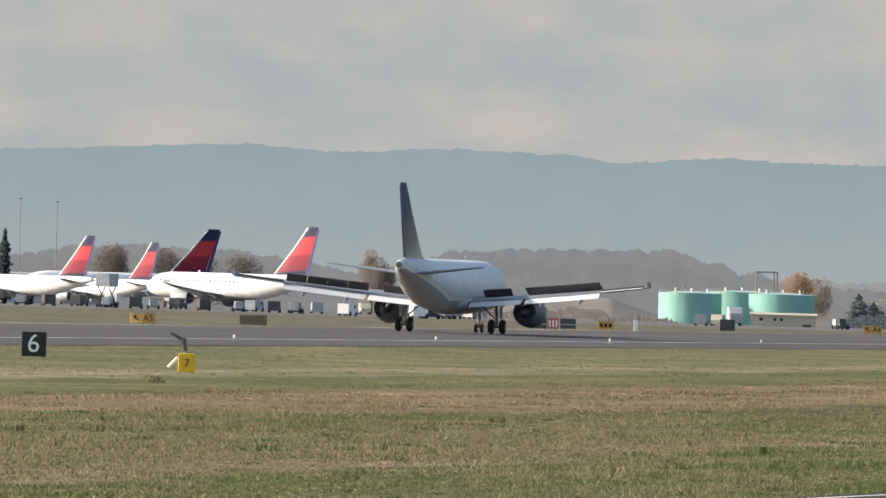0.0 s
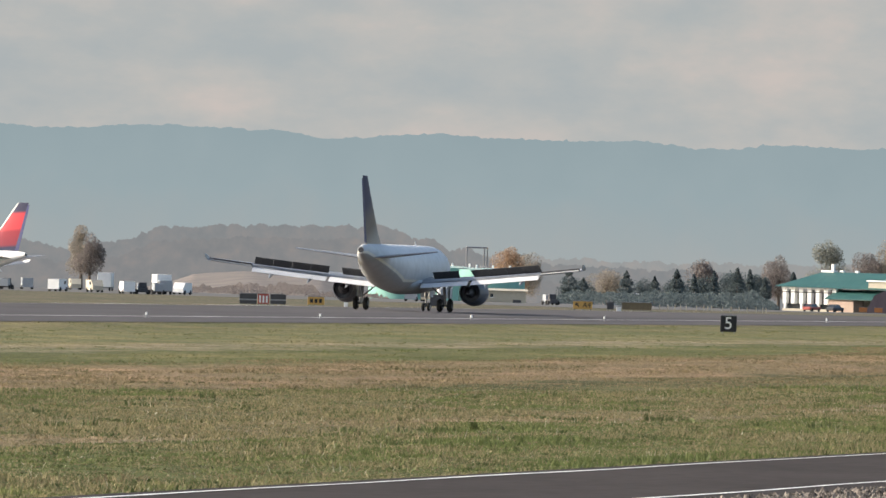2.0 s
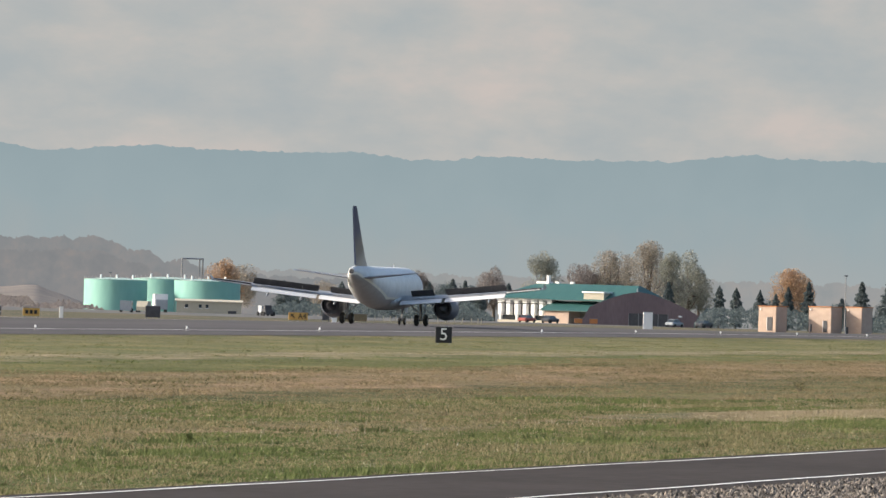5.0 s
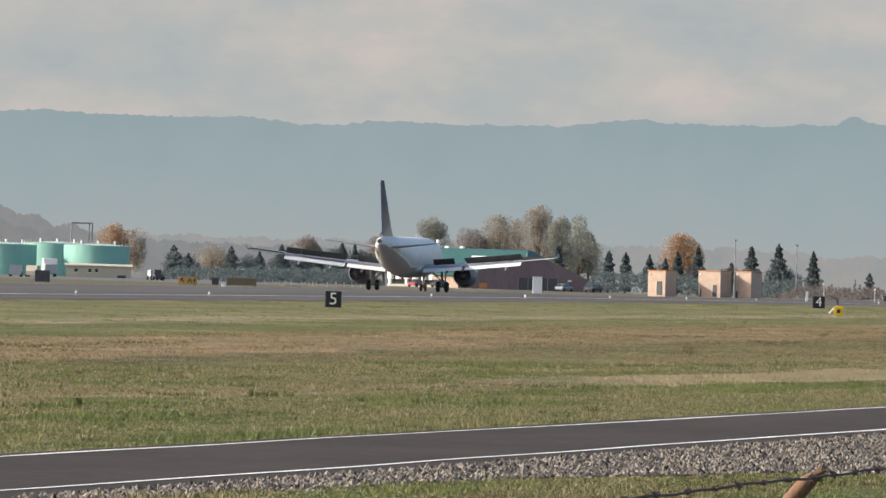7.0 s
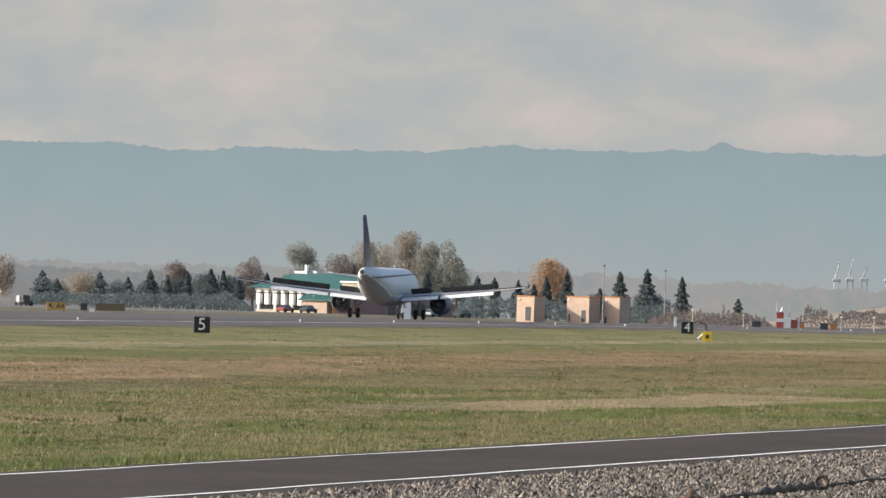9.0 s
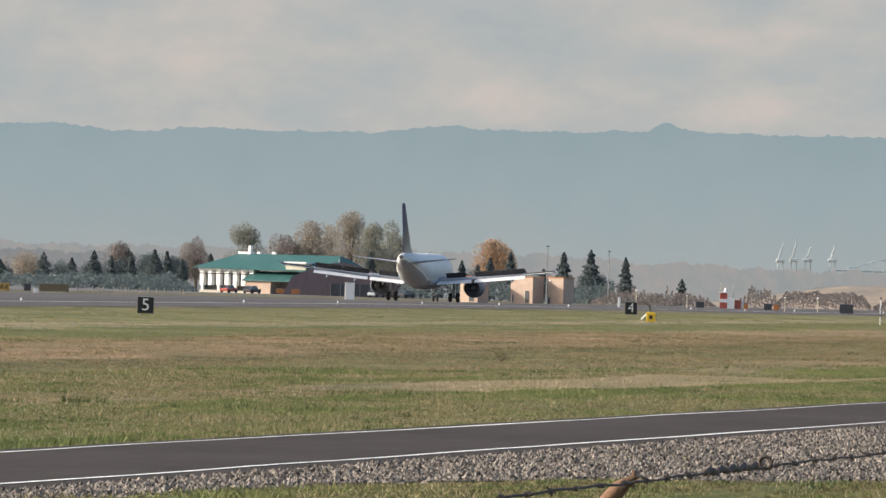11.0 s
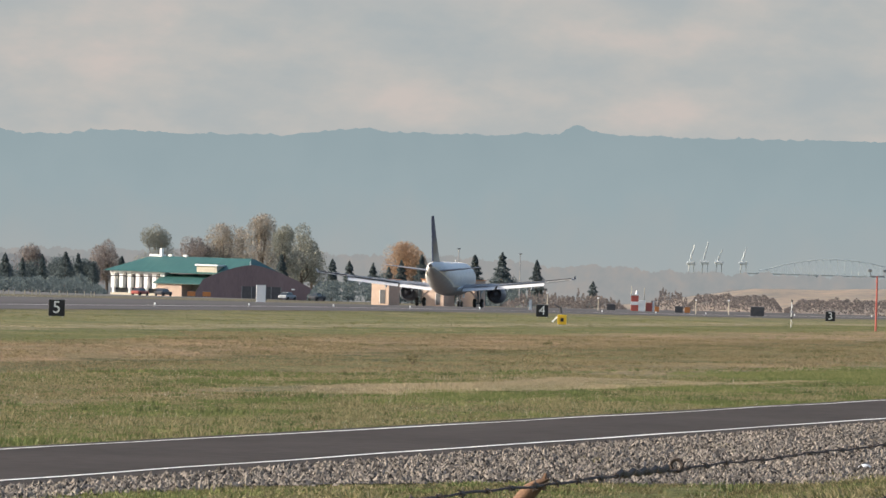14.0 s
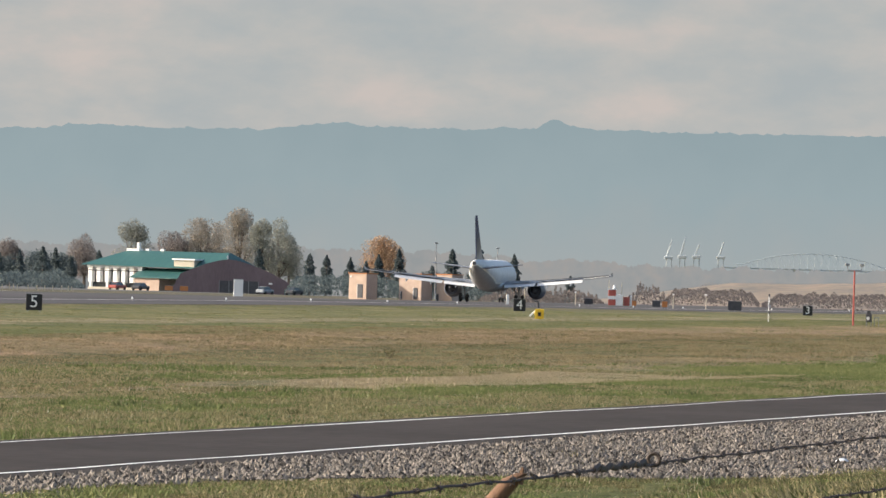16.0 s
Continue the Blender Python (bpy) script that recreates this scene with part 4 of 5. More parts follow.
def marker(u, d, txt):
    """Yellow panel with a drooping dark arm."""
    a = thing("taxi_marker", "small yellow marker panel with a drooping dark arm", "sign", facing(u, d), "yellow markers")
    part("panel", boxed(-0.4, 0.38, -0.06, 0.06, 0.1, 0.95, bevel=0.03), M_YELLOW, a)
    for x in (-0.3, 0.28):
        part("leg", boxed(x - 0.03, x + 0.03, -0.03, 0.03, -0.1, 0.12), M_METAL, a)
    if txt:
        letters(txt, 0.5, M_BLACK, a, pose(0, -0.075, 0.5, 90))
    else:
        part("lettering", boxed(-0.14, 0.14, -0.075, -0.05, 0.35, 0.68), M_BLACK, a)
    arm = part("arm", rod(bmesh.new(), (-0.75, 0.1, 1.85), (-0.12, 0.1, 1.5), 0.05, 0.09), M_DARK, a, "dark drooping arm")
    part("elbow", rod(bmesh.new(), (-0.2, 0.1, 1.62), (-0.1, 0.1, 1.05), 0.13, 0.1), M_DARK, arm)
    part("stake", rod(bmesh.new(), (-0.85, 0.15, 0.3), (-0.42, 0.15, 0.75), 0.07), M_WHITE, a, "white tilted stake")
    part("stake_post", rod(bmesh.new(), (-0.12, 0.12, -0.1), (-0.12, 0.12, 1.1), 0.04), M_METAL, a)


marker(-1407, 522, "7")
marker(957, 1010, "")

# runway edge lamps
lamp = thing("runway_edge_lamp", "small white runway edge lamp on a stub", "lamp", pose(-170.5, 480, zg(-170.5, 480)), "runway edge lamps")
part("stub", rod(bmesh.new(), (0, 0, -0.05), (0, 0, 0.25), 0.04), M_METAL, lamp)
smooth(part("lens", rod(bmesh.new(), (0, 0, 0.22), (0, 0, 0.42), 0.09, 0.06, 12), M_WHITE, lamp, "white lens"))
part("foot", rod(bmesh.new(), (0, 0, -0.05), (0, 0, 0.04), 0.2, seg=12), M_METAL, lamp)
for i in range(1, 24):
    copy_thing(lamp, pose(-170.5, 480 + 61 * i, zg(-170.5, 480 + 61 * i)))

# flat white patches imitating bright mirage reflections at the far runway edge
for u, d, ln in ((-548, 1040, 60), (-385, 1100, 65), (-1610, 900, 60), (-990, 940, 40), (180, 1330, 45), (400, 1440, 60), (-1700, 890, 60)):
    x, y = spot(u, d)
    tagged(plain("mirage_patch", [(-228.5, y - 14, zg(-228.5, y - 14) + 0.09), (-221.5, y - 14, zg(-221.5, y - 14) + 0.09), (-221.5, y + 14, zg(-221.5, y + 14) + 0.09), (-228.5, y + 14, zg(-228.5, y + 14) + 0.09)],
                 [(0, 1, 2, 3)], M_WHITE), "flat white patch imitating a bright mirage on the runway shoulder", "marking", kind="structure")

# red mast with two lamps, sensor pole, equipment
a = thing("lamp_mast", "faded red mast with two lamps on a crossbar", "mast", facing(1512, 1090))
part("pole", rod(bmesh.new(), (0, 0, -0.2), (0, 0, 5.2), 0.1, 0.08), M_RED, a, "red pole")
cb = part("crossbar", rod(bmesh.new(), (-0.6, 0, 5.2), (0.6, 0, 5.2), 0.05), M_METAL, a)
for x in (-0.6, 0.6):
    part("bracket", rod(bmesh.new(), (x, 0, 5.2), (x * 1.15, 0, 5.6), 0.04), M_METAL, cb)
    part("lamp_head", boxed(x * 1.15 - 0.2, x * 1.15 + 0.2, -0.15, 0.15, 5.6, 5.85, bevel=0.05), M_METAL, cb, "grey lamp head")
a = thing("sensor_pole", "thin white pole with dark sensor rings", "pole", facing(1362, 1130))
part("pole", rod(bmesh.new(), (0, 0, -0.1), (0, 0, 2.6), 0.035), M_WHITE, a)
for z_, r_, m_ in ((0.8, 0.11, M_DARK), (1.4, 0.16, M_METAL), (1.9, 0.09, M_WHITE), (2.45, 0.09, M_DARK), (0.3, 0.13, M_BEIGE)):
    part("sensor", rod(bmesh.new(), (0.04, 0, z_), (0.04, 0, z_ + 0.25), r_, r_ * 0.8), m_, a)
a = thing("weather_station", "dark instrument box and small stand in the grass", "instrument", facing(1540, 1090))
part("box", boxed(-0.3, 0.25, -0.3, 0.3, 0.4, 1.15, bevel=0.04), M_DARK, a)
part("hood", boxed(-0.2, 0.15, -0.2, 0.2, 1.15, 1.45), M_DARK, a)
part("dial", rod(bmesh.new(), (-0.1, -0.32, 0.75), (-0.1, -0.28, 0.75), 0.16, seg=12), M_WHITE, a)
for x in (-0.25, 0.2):
    part("leg", boxed(x - 0.04, x + 0.04, -0.04, 0.04, -0.1, 0.4), M_METAL, a)
part("table", boxed(0.45, 0.95, -0.2, 0.2, 0.8, 0.88), M_METAL, a)
for x in (0.5, 0.9):
    part("table_leg", boxed(x - 0.03, x + 0.03, -0.03, 0.03, -0.1, 0.8), M_METAL, a)


def truck(u, d, turn, body, kind, w=1.0):
    """Ramp vehicle: cab, box or bed, wheels."""
    tone = "pale" if body in (M_WHITE, M_BEIGE) else "dark" if body in (M_DARK, M_BLUE, M_SIGNBACK) else "grey"
    labels = {"van": "small " + tone + " service van on the ramp", "box": tone + " box truck parked on the ramp", "tug": "dark tug with a baggage cart"}
    a = thing({"van": "service_van", "box": "box_truck", "tug": "baggage_tug"}[kind], labels[kind], "vehicle", facing(u, d, turn), "ramp vehicles")
    if kind == "van":
        part("body", loft([[(-2.2, yy, zz) for yy, zz in ((-0.9, 0.35), (0.9, 0.35), (0.9, 1.9), (-0.9, 1.9))], [(1.3, yy, zz) for yy, zz in ((-0.9, 0.35), (0.9, 0.35), (0.9, 1.9), (-0.9, 1.9))],
                           [(2.2, yy, zz) for yy, zz in ((-0.85, 0.35), (0.85, 0.35), (0.85, 1.0), (-0.85, 1.0))]]), body, a)
        part("window", boxed(0.2, 1.2, -0.93, -0.88, 1.15, 1.7), M_GLASS, a, "dark window")
        ax = (-1.4, 1.4)
    elif kind == "box":
        part("box", boxed(-3.0, 1.2, -1.15, 1.15, 0.7, 3.1, bevel=0.04), body, a)
        part("cab", boxed(1.3, 2.8, -1.05, 1.05, 0.5, 2.2, bevel=0.1), M_GREY, a, "grey cab")
        part("window", boxed(1.8, 2.6, -1.08, -1.0, 1.4, 2.0), M_GLASS, a, "dark window")
        ax = (-2.0, 2.0)
    else:
        part("body", boxed(-1.0, 1.0, -0.7, 0.7, 0.3, 1.0, bevel=0.08), body, a)
        part("cab", boxed(-0.6, 0.3, -0.6, 0.6, 1.0, 1.8, bevel=0.06), M_DARK, a)
        part("cart", boxed(-3.4, -1.4, -0.7, 0.7, 0.5, 1.7, bevel=0.05), M_GREY, a, "grey baggage cart")
        ax = (-2.8, -0.6, 0.6)
    for x in ax:
        for yy in (-0.85, 0.85):
            part("wheel", rod(bmesh.new(), (x, yy - 0.12, 0.36), (x, yy + 0.12, 0.36), 0.36, seg=12), M_TYRE, a)


rng = random.Random(7)
for u, kind, d in ((-1700, "tug", 1880), (-1655, "van", 1860), (-1600, "van", 1930), (-1545, "tug", 1880), (-1500, "van", 1850), (-1470, "tug", 1860), (-1425, "van", 1900), (-1380, "van", 1870), (-1320, "tug", 1850),
                   (-1290, "van", 1900), (-1255, "van", 1860), (-1215, "tug", 1840), (-1180, "van", 1900), (-1125, "van", 1780), (-1095, "van", 2000), (-1060, "van", 1800), (-1040, "box", 1950), (-1003, "van", 1750),
                   (-975, "tug", 1750), (-940, "box", 1780), (-905, "van", 1820), (-940 - 15, "tug", 1760), (-500, "van", 1850), (-470, "van", 1860), (-440, "box", 1950), (-250, "tug", 1900)):
    truck(u, d, rng.uniform(66, 114) + rng.choice((0, 180)), (rng.choice((M_WHITE, M_WHITE, M_GREY, M_BEIGE)) if u > -1200 else rng.choice((M_DARK, M_GREY, M_DARK))) if kind != "tug" else rng.choice((M_DARK, M_DARK, M_GREY)), kind)
def car(u, d, body, tone):
    """Parked car: rounded body, glazed cabin, four wheels."""
    a = thing("parked_car", tone + " car parked before the building", "car", facing(u, d, 62), "parked cars")
    part("body", boxed(-2.1, 2.1, -0.85, 0.85, 0.3, 0.9, bevel=0.12), body, a)
    cb_ = part("cabin", loft([[(-1.6, -0.75, 0.9), (1.2, -0.75, 0.9), (1.2, 0.75, 0.9), (-1.6, 0.75, 0.9)], [(-1.1, -0.62, 1.42), (0.6, -0.62, 1.42), (0.6, 0.62, 1.42), (-1.1, 0.62, 1.42)]]), M_GLASS, a, "dark glazed cabin")
    part("roof", boxed(-1.1, 0.6, -0.62, 0.62, 1.42, 1.47), body, cb_)
    for x in (-1.3, 1.35):
        for yy in (-0.8, 0.8):
            part("wheel", rod(bmesh.new(), (x, yy - 0.1, 0.32), (x, yy + 0.1, 0.32), 0.32, seg=12), M_TYRE, a)


car(209, 2150, M_RED, "dull red")
car(250, 2150, M_DARK, "dark grey")
for u in (300, 327):
    cabinet("equipment_box", "dull orange metal box before the building", u, 2150, 1.5, 0.85, M_ORANGE, "orange boxes")
car(470, 2150, M_GREY, "grey")
car(522, 2150, M_DARK, "dark")
# catering lift truck at the stand
a = thing("lift_truck", "grey catering truck with its box raised on scissor legs", "vehicle", facing(-1552, 1900, 70), "ramp vehicles")
part("box", boxed(-2.2, 2.2, -1.2, 1.2, 3.4, 5.6, bevel=0.05), M_GREY, a, "raised grey box")
part("chassis", boxed(-2.6, 3.0, -1.1, 1.1, 0.5, 0.9), M_DARK, a)
part("cab", boxed(2.0, 3.4, -1.1, 1.1, 0.9, 2.4, bevel=0.1), M_WHITE, a, "white cab")
for yy in (-0.9, 0.9):
    part("scissor_leg", rod(bmesh.new(), (-1.8, yy, 0.9), (1.6, yy, 3.4), 0.09), M_DARK, a)
    part("scissor_leg", rod(bmesh.new(), (1.6, yy, 0.9), (-1.8, yy, 3.4), 0.09), M_DARK, a)
    for x in (-1.8, 2.4):
        part("wheel", rod(bmesh.new(), (x, yy - 0.15, 0.45), (x, yy + 0.15, 0.45), 0.45, seg=12), M_TYRE, a)
# light masts at the stand
for u, y0, d in ((-1709, 270, 2300), (-1644, 276, 2300), (771, 431, 1900), (860 + 20, 440, 2100), (-530, 425, 2150)):
    a = thing("light_mast", "tall thin grey light mast", "mast", facing(u, d), "light masts")
    h = level(u, y0, d) - zg(*spot(u, d))
    part("pole", rod(bmesh.new(), (0, 0, -0.2), (0, 0, h), 0.11, 0.07), M_METAL, a)
    part("lamp_head", boxed(-0.3, 0.3, -0.2, 0.2, h - 0.05, h + 0.15, bevel=0.03), M_METAL, a)
    part("foot", boxed(-0.4, 0.4, -0.4, 0.4, -0.2, 0.3), M_BEIGE, a)
for u, d, w, h, lab in ((-1700, 2450, 13, 6.2, "long grey terminal hall"), (-1590, 2450, 9, 4.6, "grey terminal annex with dark windows"), (-100, 2500, 10, 2.4, "low grey shed between trees")):
    shed("terminal_hall", lab, u, d, w, 9, h, M_GREY, M_GREY, windows=[(-w / 2 + 0.6 + k * 1.6, -w / 2 + 1.6 + k * 1.6, h * 0.45, h * 0.75) for k in range(int(w / 1.6))])
# pipe frame over the tanks
a = thing("pipe_gantry", "grey pipe gantry rising behind the tanks", "gantry", facing(-386, 2180))
h = level(-386, 399, 2180) - zg(*spot(-386, 2180))
for x in (-1.9, 1.4, 2.0):
    part("post", rod(bmesh.new(), (x, 0, -0.2), (x, 0, h), 0.14), M_METAL, a)
part("beam", rod(bmesh.new(), (-1.9, 0, h - 0.1), (2.0, 0, h - 0.1), 0.14), M_METAL, a)

# perimeter fence posts in front of the far trees
fp = thing("fence_post", "pale fence post with a rounded cap", "post", facing(-60, 1780), "far fence posts")
part("post", boxed(-0.07, 0.07, -0.07, 0.07, -0.2, 0.75), M_BEIGE, fp)
part("cap", boxed(-0.1, 0.1, -0.1, 0.1, 0.75, 0.83, bevel=0.03), M_METAL, fp)
for i in range(1, 17):
    u = -60 + i * 12 + rng.uniform(-7, 7)
    if u < 130:
        copy_thing(fp, facing(u, 1780 + rng.uniform(-20, 20)))


# ---------------------------------------------------------------- levee, cranes, bridge
def mound(name, label, u0, u1, d, top, depth, material, wave=4.0):
    verts, faces = [], []
    k = 60
    for i in range(k + 1):
        u = u0 + (u1 - u0) * i / k
        edge = min(1.0, 4.0 * min(i, k - i) / k)
        for j, (dd, f) in enumerate(((-depth, 0), (-depth * 0.35, 0.75), (0, 1), (depth, 0.6))):
            x, y = spot(u, d + dd)
            z0 = zg(x, y) - 0.3
            zt = level(u, top + wave * noise.noise((u * 0.012, j * 0.7, 3)), d)
            verts.append((x, y, z0 + (zt - z0) * f * edge))
        if i:
            for j in range(3):
                faces.append((4 * i - 4 + j, 4 * i + j, 4 * i + j + 1, 4 * i - 3 + j))
    tagged(plain(name, verts, faces, material, smooth=True), label, "bank", kind="structure")


mound("levee", "dry tan grass levee beyond the runway end", 960, 2300, 2500, 502, 320, M_TANGRASS)
mound("earth_bank", "brown earth bank in front of bare woods", -1000, -545, 2500, 446, 420, mat("brown_earth", (0.14, 0.122, 0.11), (0.22, 0.185, 0.155), 0.25, 0.9, stretch=(1, 0.06, 1), fine=6, spread=(0.4, 0.6)), 9.0)
# crane and bridge steel: distance haze put into the pale colours
M_PALE = mat("hazed_crane_steel", (0.5, 0.53, 0.53), (0.44, 0.475, 0.48), 0.1, 0.6)
for u, ytop, ybase in ((1183, 424, 463), (1207, 419, 462), (1232, 432, 462), (1275, 428, 463)):
    d = 4000
    x, y = spot(u, d)
    a = thing("harbour_crane", "pale steel harbour crane far off", "crane", facing(u, d), "harbour cranes")
    zb, h = zg(x, y), level(u, ytop, d) - zg(x, y)
    hb_ = level(u, ybase - 10, d) - zb
    part("boom", rod(bmesh.new(), (-0.6, 0, hb_), (0.9, 0, h), 0.3, 0.16, 6), M_PALE, a)
    part("cab", boxed(-1.6, 1.4, -1.5, 1.5, hb_ - 1.2, hb_ - 0.1, bevel=0.2), M_PALE, a, "white machine house")
    for xx in (-1.2, 1.2):
        part("leg", rod(bmesh.new(), (xx, 0, 0), (xx * 0.7, 0, hb_), 0.16, seg=6), M_PALE, a)
M_STEEL = mat("hazed_bridge_steel", (0.38, 0.42, 0.43), (0.34, 0.38, 0.39), 0.1, 0.6)
a = thing("truss_bridge", "long pale truss bridge in the haze", "bridge", facing(1460, 3900))
bzz = zg(*spot(1460, 3900))
deck = level(1460, 478, 3900) - bzz
part("deck", boxed(-34, 45, -3, 3, deck - 0.5, deck), M_STEEL, a)
bm = bmesh.new()
hh = lambda x: 4.2 * max(0.0, 1 - ((x + 4) / 24) ** 2) + 1.0
for i in range(26):
    x0, x1 = -30 + i * 2.4, -30 + (i + 1) * 2.4
    rod(bm, (x0, 0, deck + hh(x0)), (x1, 0, deck + hh(x1)), 0.14, seg=5)
    rod(bm, (x0, 0, deck), (x0, 0, deck + hh(x0)), 0.07, seg=5)
    rod(bm, (x0, 0, deck + hh(x0)), (x1, 0, deck), 0.05, seg=5)
part("truss", bm, M_STEEL, a)
for x in (-28, -10, 8, 26, 42):
    part("pier", boxed(x - 0.8, x + 0.8, -2, 2, -0.5, deck - 0.5), M_STEEL, a)


# ---------------------------------------------------------------- trees
def quads(pts, size, rg, flat=0.0):
    """Loose leaf clumps: one bent quad each."""
    verts, faces = [], []
    for p in pts:
        n_ = Vector((rg.gauss(0, 1), rg.gauss(0, 1), rg.gauss(0, 1) + flat)).normalized()
        t1 = n_.orthogonal().normalized()
        t1 = (Matrix.Rotation(rg.uniform(0, 6.28), 3, n_) @ t1)
        t2 = n_.cross(t1)
        s = size * rg.uniform(0.55, 1.3)
        c = Vector(p)
        i = len(verts)
        verts += [c - t1 * s, c - t2 * s * 0.6, c + t1 * s + n_ * s * 0.25, c + t2 * s * 0.6]
        faces.append((i, i + 1, i + 2, i + 3))
    return verts, faces


def broadleaf(label, u, d, h, w, material, seed, group="far trees", dens=9000, bare=0.0):
    rg = random.Random(seed)
    a = thing("tree", label, "tree", facing(u, d), group)
    tr = bmesh.new()
    rod(tr, (0, 0, -0.5), (0, 0, h * 0.55), 0.03 * h + 0.05, 0.012 * h, 8)
    pts, lumps = [], []
    for i in range(17):
        q, rr, zz = rg.uniform(0, 6.28), rg.uniform(0.08, 0.36) * w, h * rg.uniform(0.3, 0.84)
        rr *= 1.0 - 0.6 * max(0, zz / h - 0.6) / 0.3
        c = Vector((rr * math.cos(q), rr * math.sin(q), zz))
        lumps.append((c, w * rg.uniform(0.15, 0.27)))
        rod(tr, (0, 0, h * rg.uniform(0.2, 0.5)), c, 0.009 * h, 0.003 * h, 5)
    lumps.append((Vector((0, 0, h * 0.84)), w * 0.17))
    part("trunk", tr, M_BARK, a, "bare branching trunk")
    while len(pts) < dens:
        c, r = rg.choice(lumps)
        v = Vector((rg.gauss(0, 1), rg.gauss(0, 1), rg.gauss(0, 1))).normalized() * r * rg.uniform(0.35, 1.0) ** 0.5
        v.z *= 1.15
        pts.append(c + v)
    top = max(p.z for p in pts)
    pts = [Vector((p.x, p.y, p.z * h / top)) for p in pts]
    vs, fs = quads(pts, 0.012 * min(h, w) + 0.045, rg)
    plain("crown", vs, fs, material, a)
    return a


def conifer(label, u, d, h, w, seed):
    rg = random.Random(seed)
    a = thing("conifer", label, "tree", facing(u, d), "conifers")
    part("trunk", rod(bmesh.new(), (0, 0, -0.5), (0, 0, h * 0.97), 0.025 * h, 0.01, 7), M_BARK, a)
    pts = []
    for i in range(3000):
        f = rg.random() ** 0.75
        zz = h * (1 - f) * 0.92 + h * 0.07
        tier = 0.74 + 0.26 * math.sin(zz / h * 30 + seed + 1.3 * math.sin(3 * zz))
        r = w / 2 * f ** 0.7 * tier * math.sqrt(rg.uniform(0.15, 1))
        q = rg.uniform(0, 6.28)
        pts.append((r * math.cos(q), r * math.sin(q), zz - r * 0.25))
    vs, fs = quads(pts, 0.02 * h + 0.03, rg, 0.8)
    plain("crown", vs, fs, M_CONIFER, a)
    return a


def plant(kind, label, u, top, d, wpx, material=None, seed=0):
    h = level(u, top, d) - zg(*spot(u, d))
    if kind == "c":
        conifer(label, u, d, h, metres(wpx * 1.5, d), seed)
    else:
        broadleaf(label, u, d, h, metres(wpx, d), material, seed)


for i, (u, top, w) in enumerate(((548, 448, 40), (578, 451, 32), (620, 455, 30), (648, 462, 34), (706, 440, 36), (800, 440, 40), (848, 436, 48), (910, 450, 38), (670, 450, 30), (765, 470, 40), (-1735, 322, 34),
                                 (-222, 438, 50), (-120, 440, 38), (-31, 437, 34), (0, 446, 30), (35, 440, 30), (76, 435, 44), (98, 438, 40), (125, 452, 30), (175, 442, 26), (1010, 488, 30), (-196, 452, 36), (-70, 450, 34), (458, 440, 30))):
    plant("c", "dark green conifer in a row of trees", u, top, 2380 + (i * 37) % 90, w, seed=i)
for i, (u, top, w) in enumerate(((15, 448, 70), (70, 440, 80), (110, 446, 70), (-90, 452, 80), (-200, 452, 80), (-30, 452, 70), (640, 470, 90), (850, 468, 90), (760, 478, 70))):
    plant("b", "dense dark evergreen shrub tree in a row", u, top, 2480 + (i * 31) % 70, w, M_CONIFER, seed=90 + i)
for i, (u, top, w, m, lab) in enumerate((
        (235, 386, 56, M_OLIVE, "tall tree with thinning olive leaves"), (352, 384, 66, M_AUTUMN, "large tree with autumn leaves in haze-greyed colour"), (385, 392, 60, M_AUTUMN, "broad tree with autumn leaves in haze-greyed colour"),
        (422, 366, 64, M_AUTUMN, "tallest tree of the group, leaves in haze-greyed colour"), (462, 386, 62, M_OLIVE, "broad olive-leaved tree by the hangar"), (494, 384, 66, M_OLIVE, "broad tree with olive leaves"), (512, 415, 40, M_OLIVE, "smaller olive tree at the group's end"),
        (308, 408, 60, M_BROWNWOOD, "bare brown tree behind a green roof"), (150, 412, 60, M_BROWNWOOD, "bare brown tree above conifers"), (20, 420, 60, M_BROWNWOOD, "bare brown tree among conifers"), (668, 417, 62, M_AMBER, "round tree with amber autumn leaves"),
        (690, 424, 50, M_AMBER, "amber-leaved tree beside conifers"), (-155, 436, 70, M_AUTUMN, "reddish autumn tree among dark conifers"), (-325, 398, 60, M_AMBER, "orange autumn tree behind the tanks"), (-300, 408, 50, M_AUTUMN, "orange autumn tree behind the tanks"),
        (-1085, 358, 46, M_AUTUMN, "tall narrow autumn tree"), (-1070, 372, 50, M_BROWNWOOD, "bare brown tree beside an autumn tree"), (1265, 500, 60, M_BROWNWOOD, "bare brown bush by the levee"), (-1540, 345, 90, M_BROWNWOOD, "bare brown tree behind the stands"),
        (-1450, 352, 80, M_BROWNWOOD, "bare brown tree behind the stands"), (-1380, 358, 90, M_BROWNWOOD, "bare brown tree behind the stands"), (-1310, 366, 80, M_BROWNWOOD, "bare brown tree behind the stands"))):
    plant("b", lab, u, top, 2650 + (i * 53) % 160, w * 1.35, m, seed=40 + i)


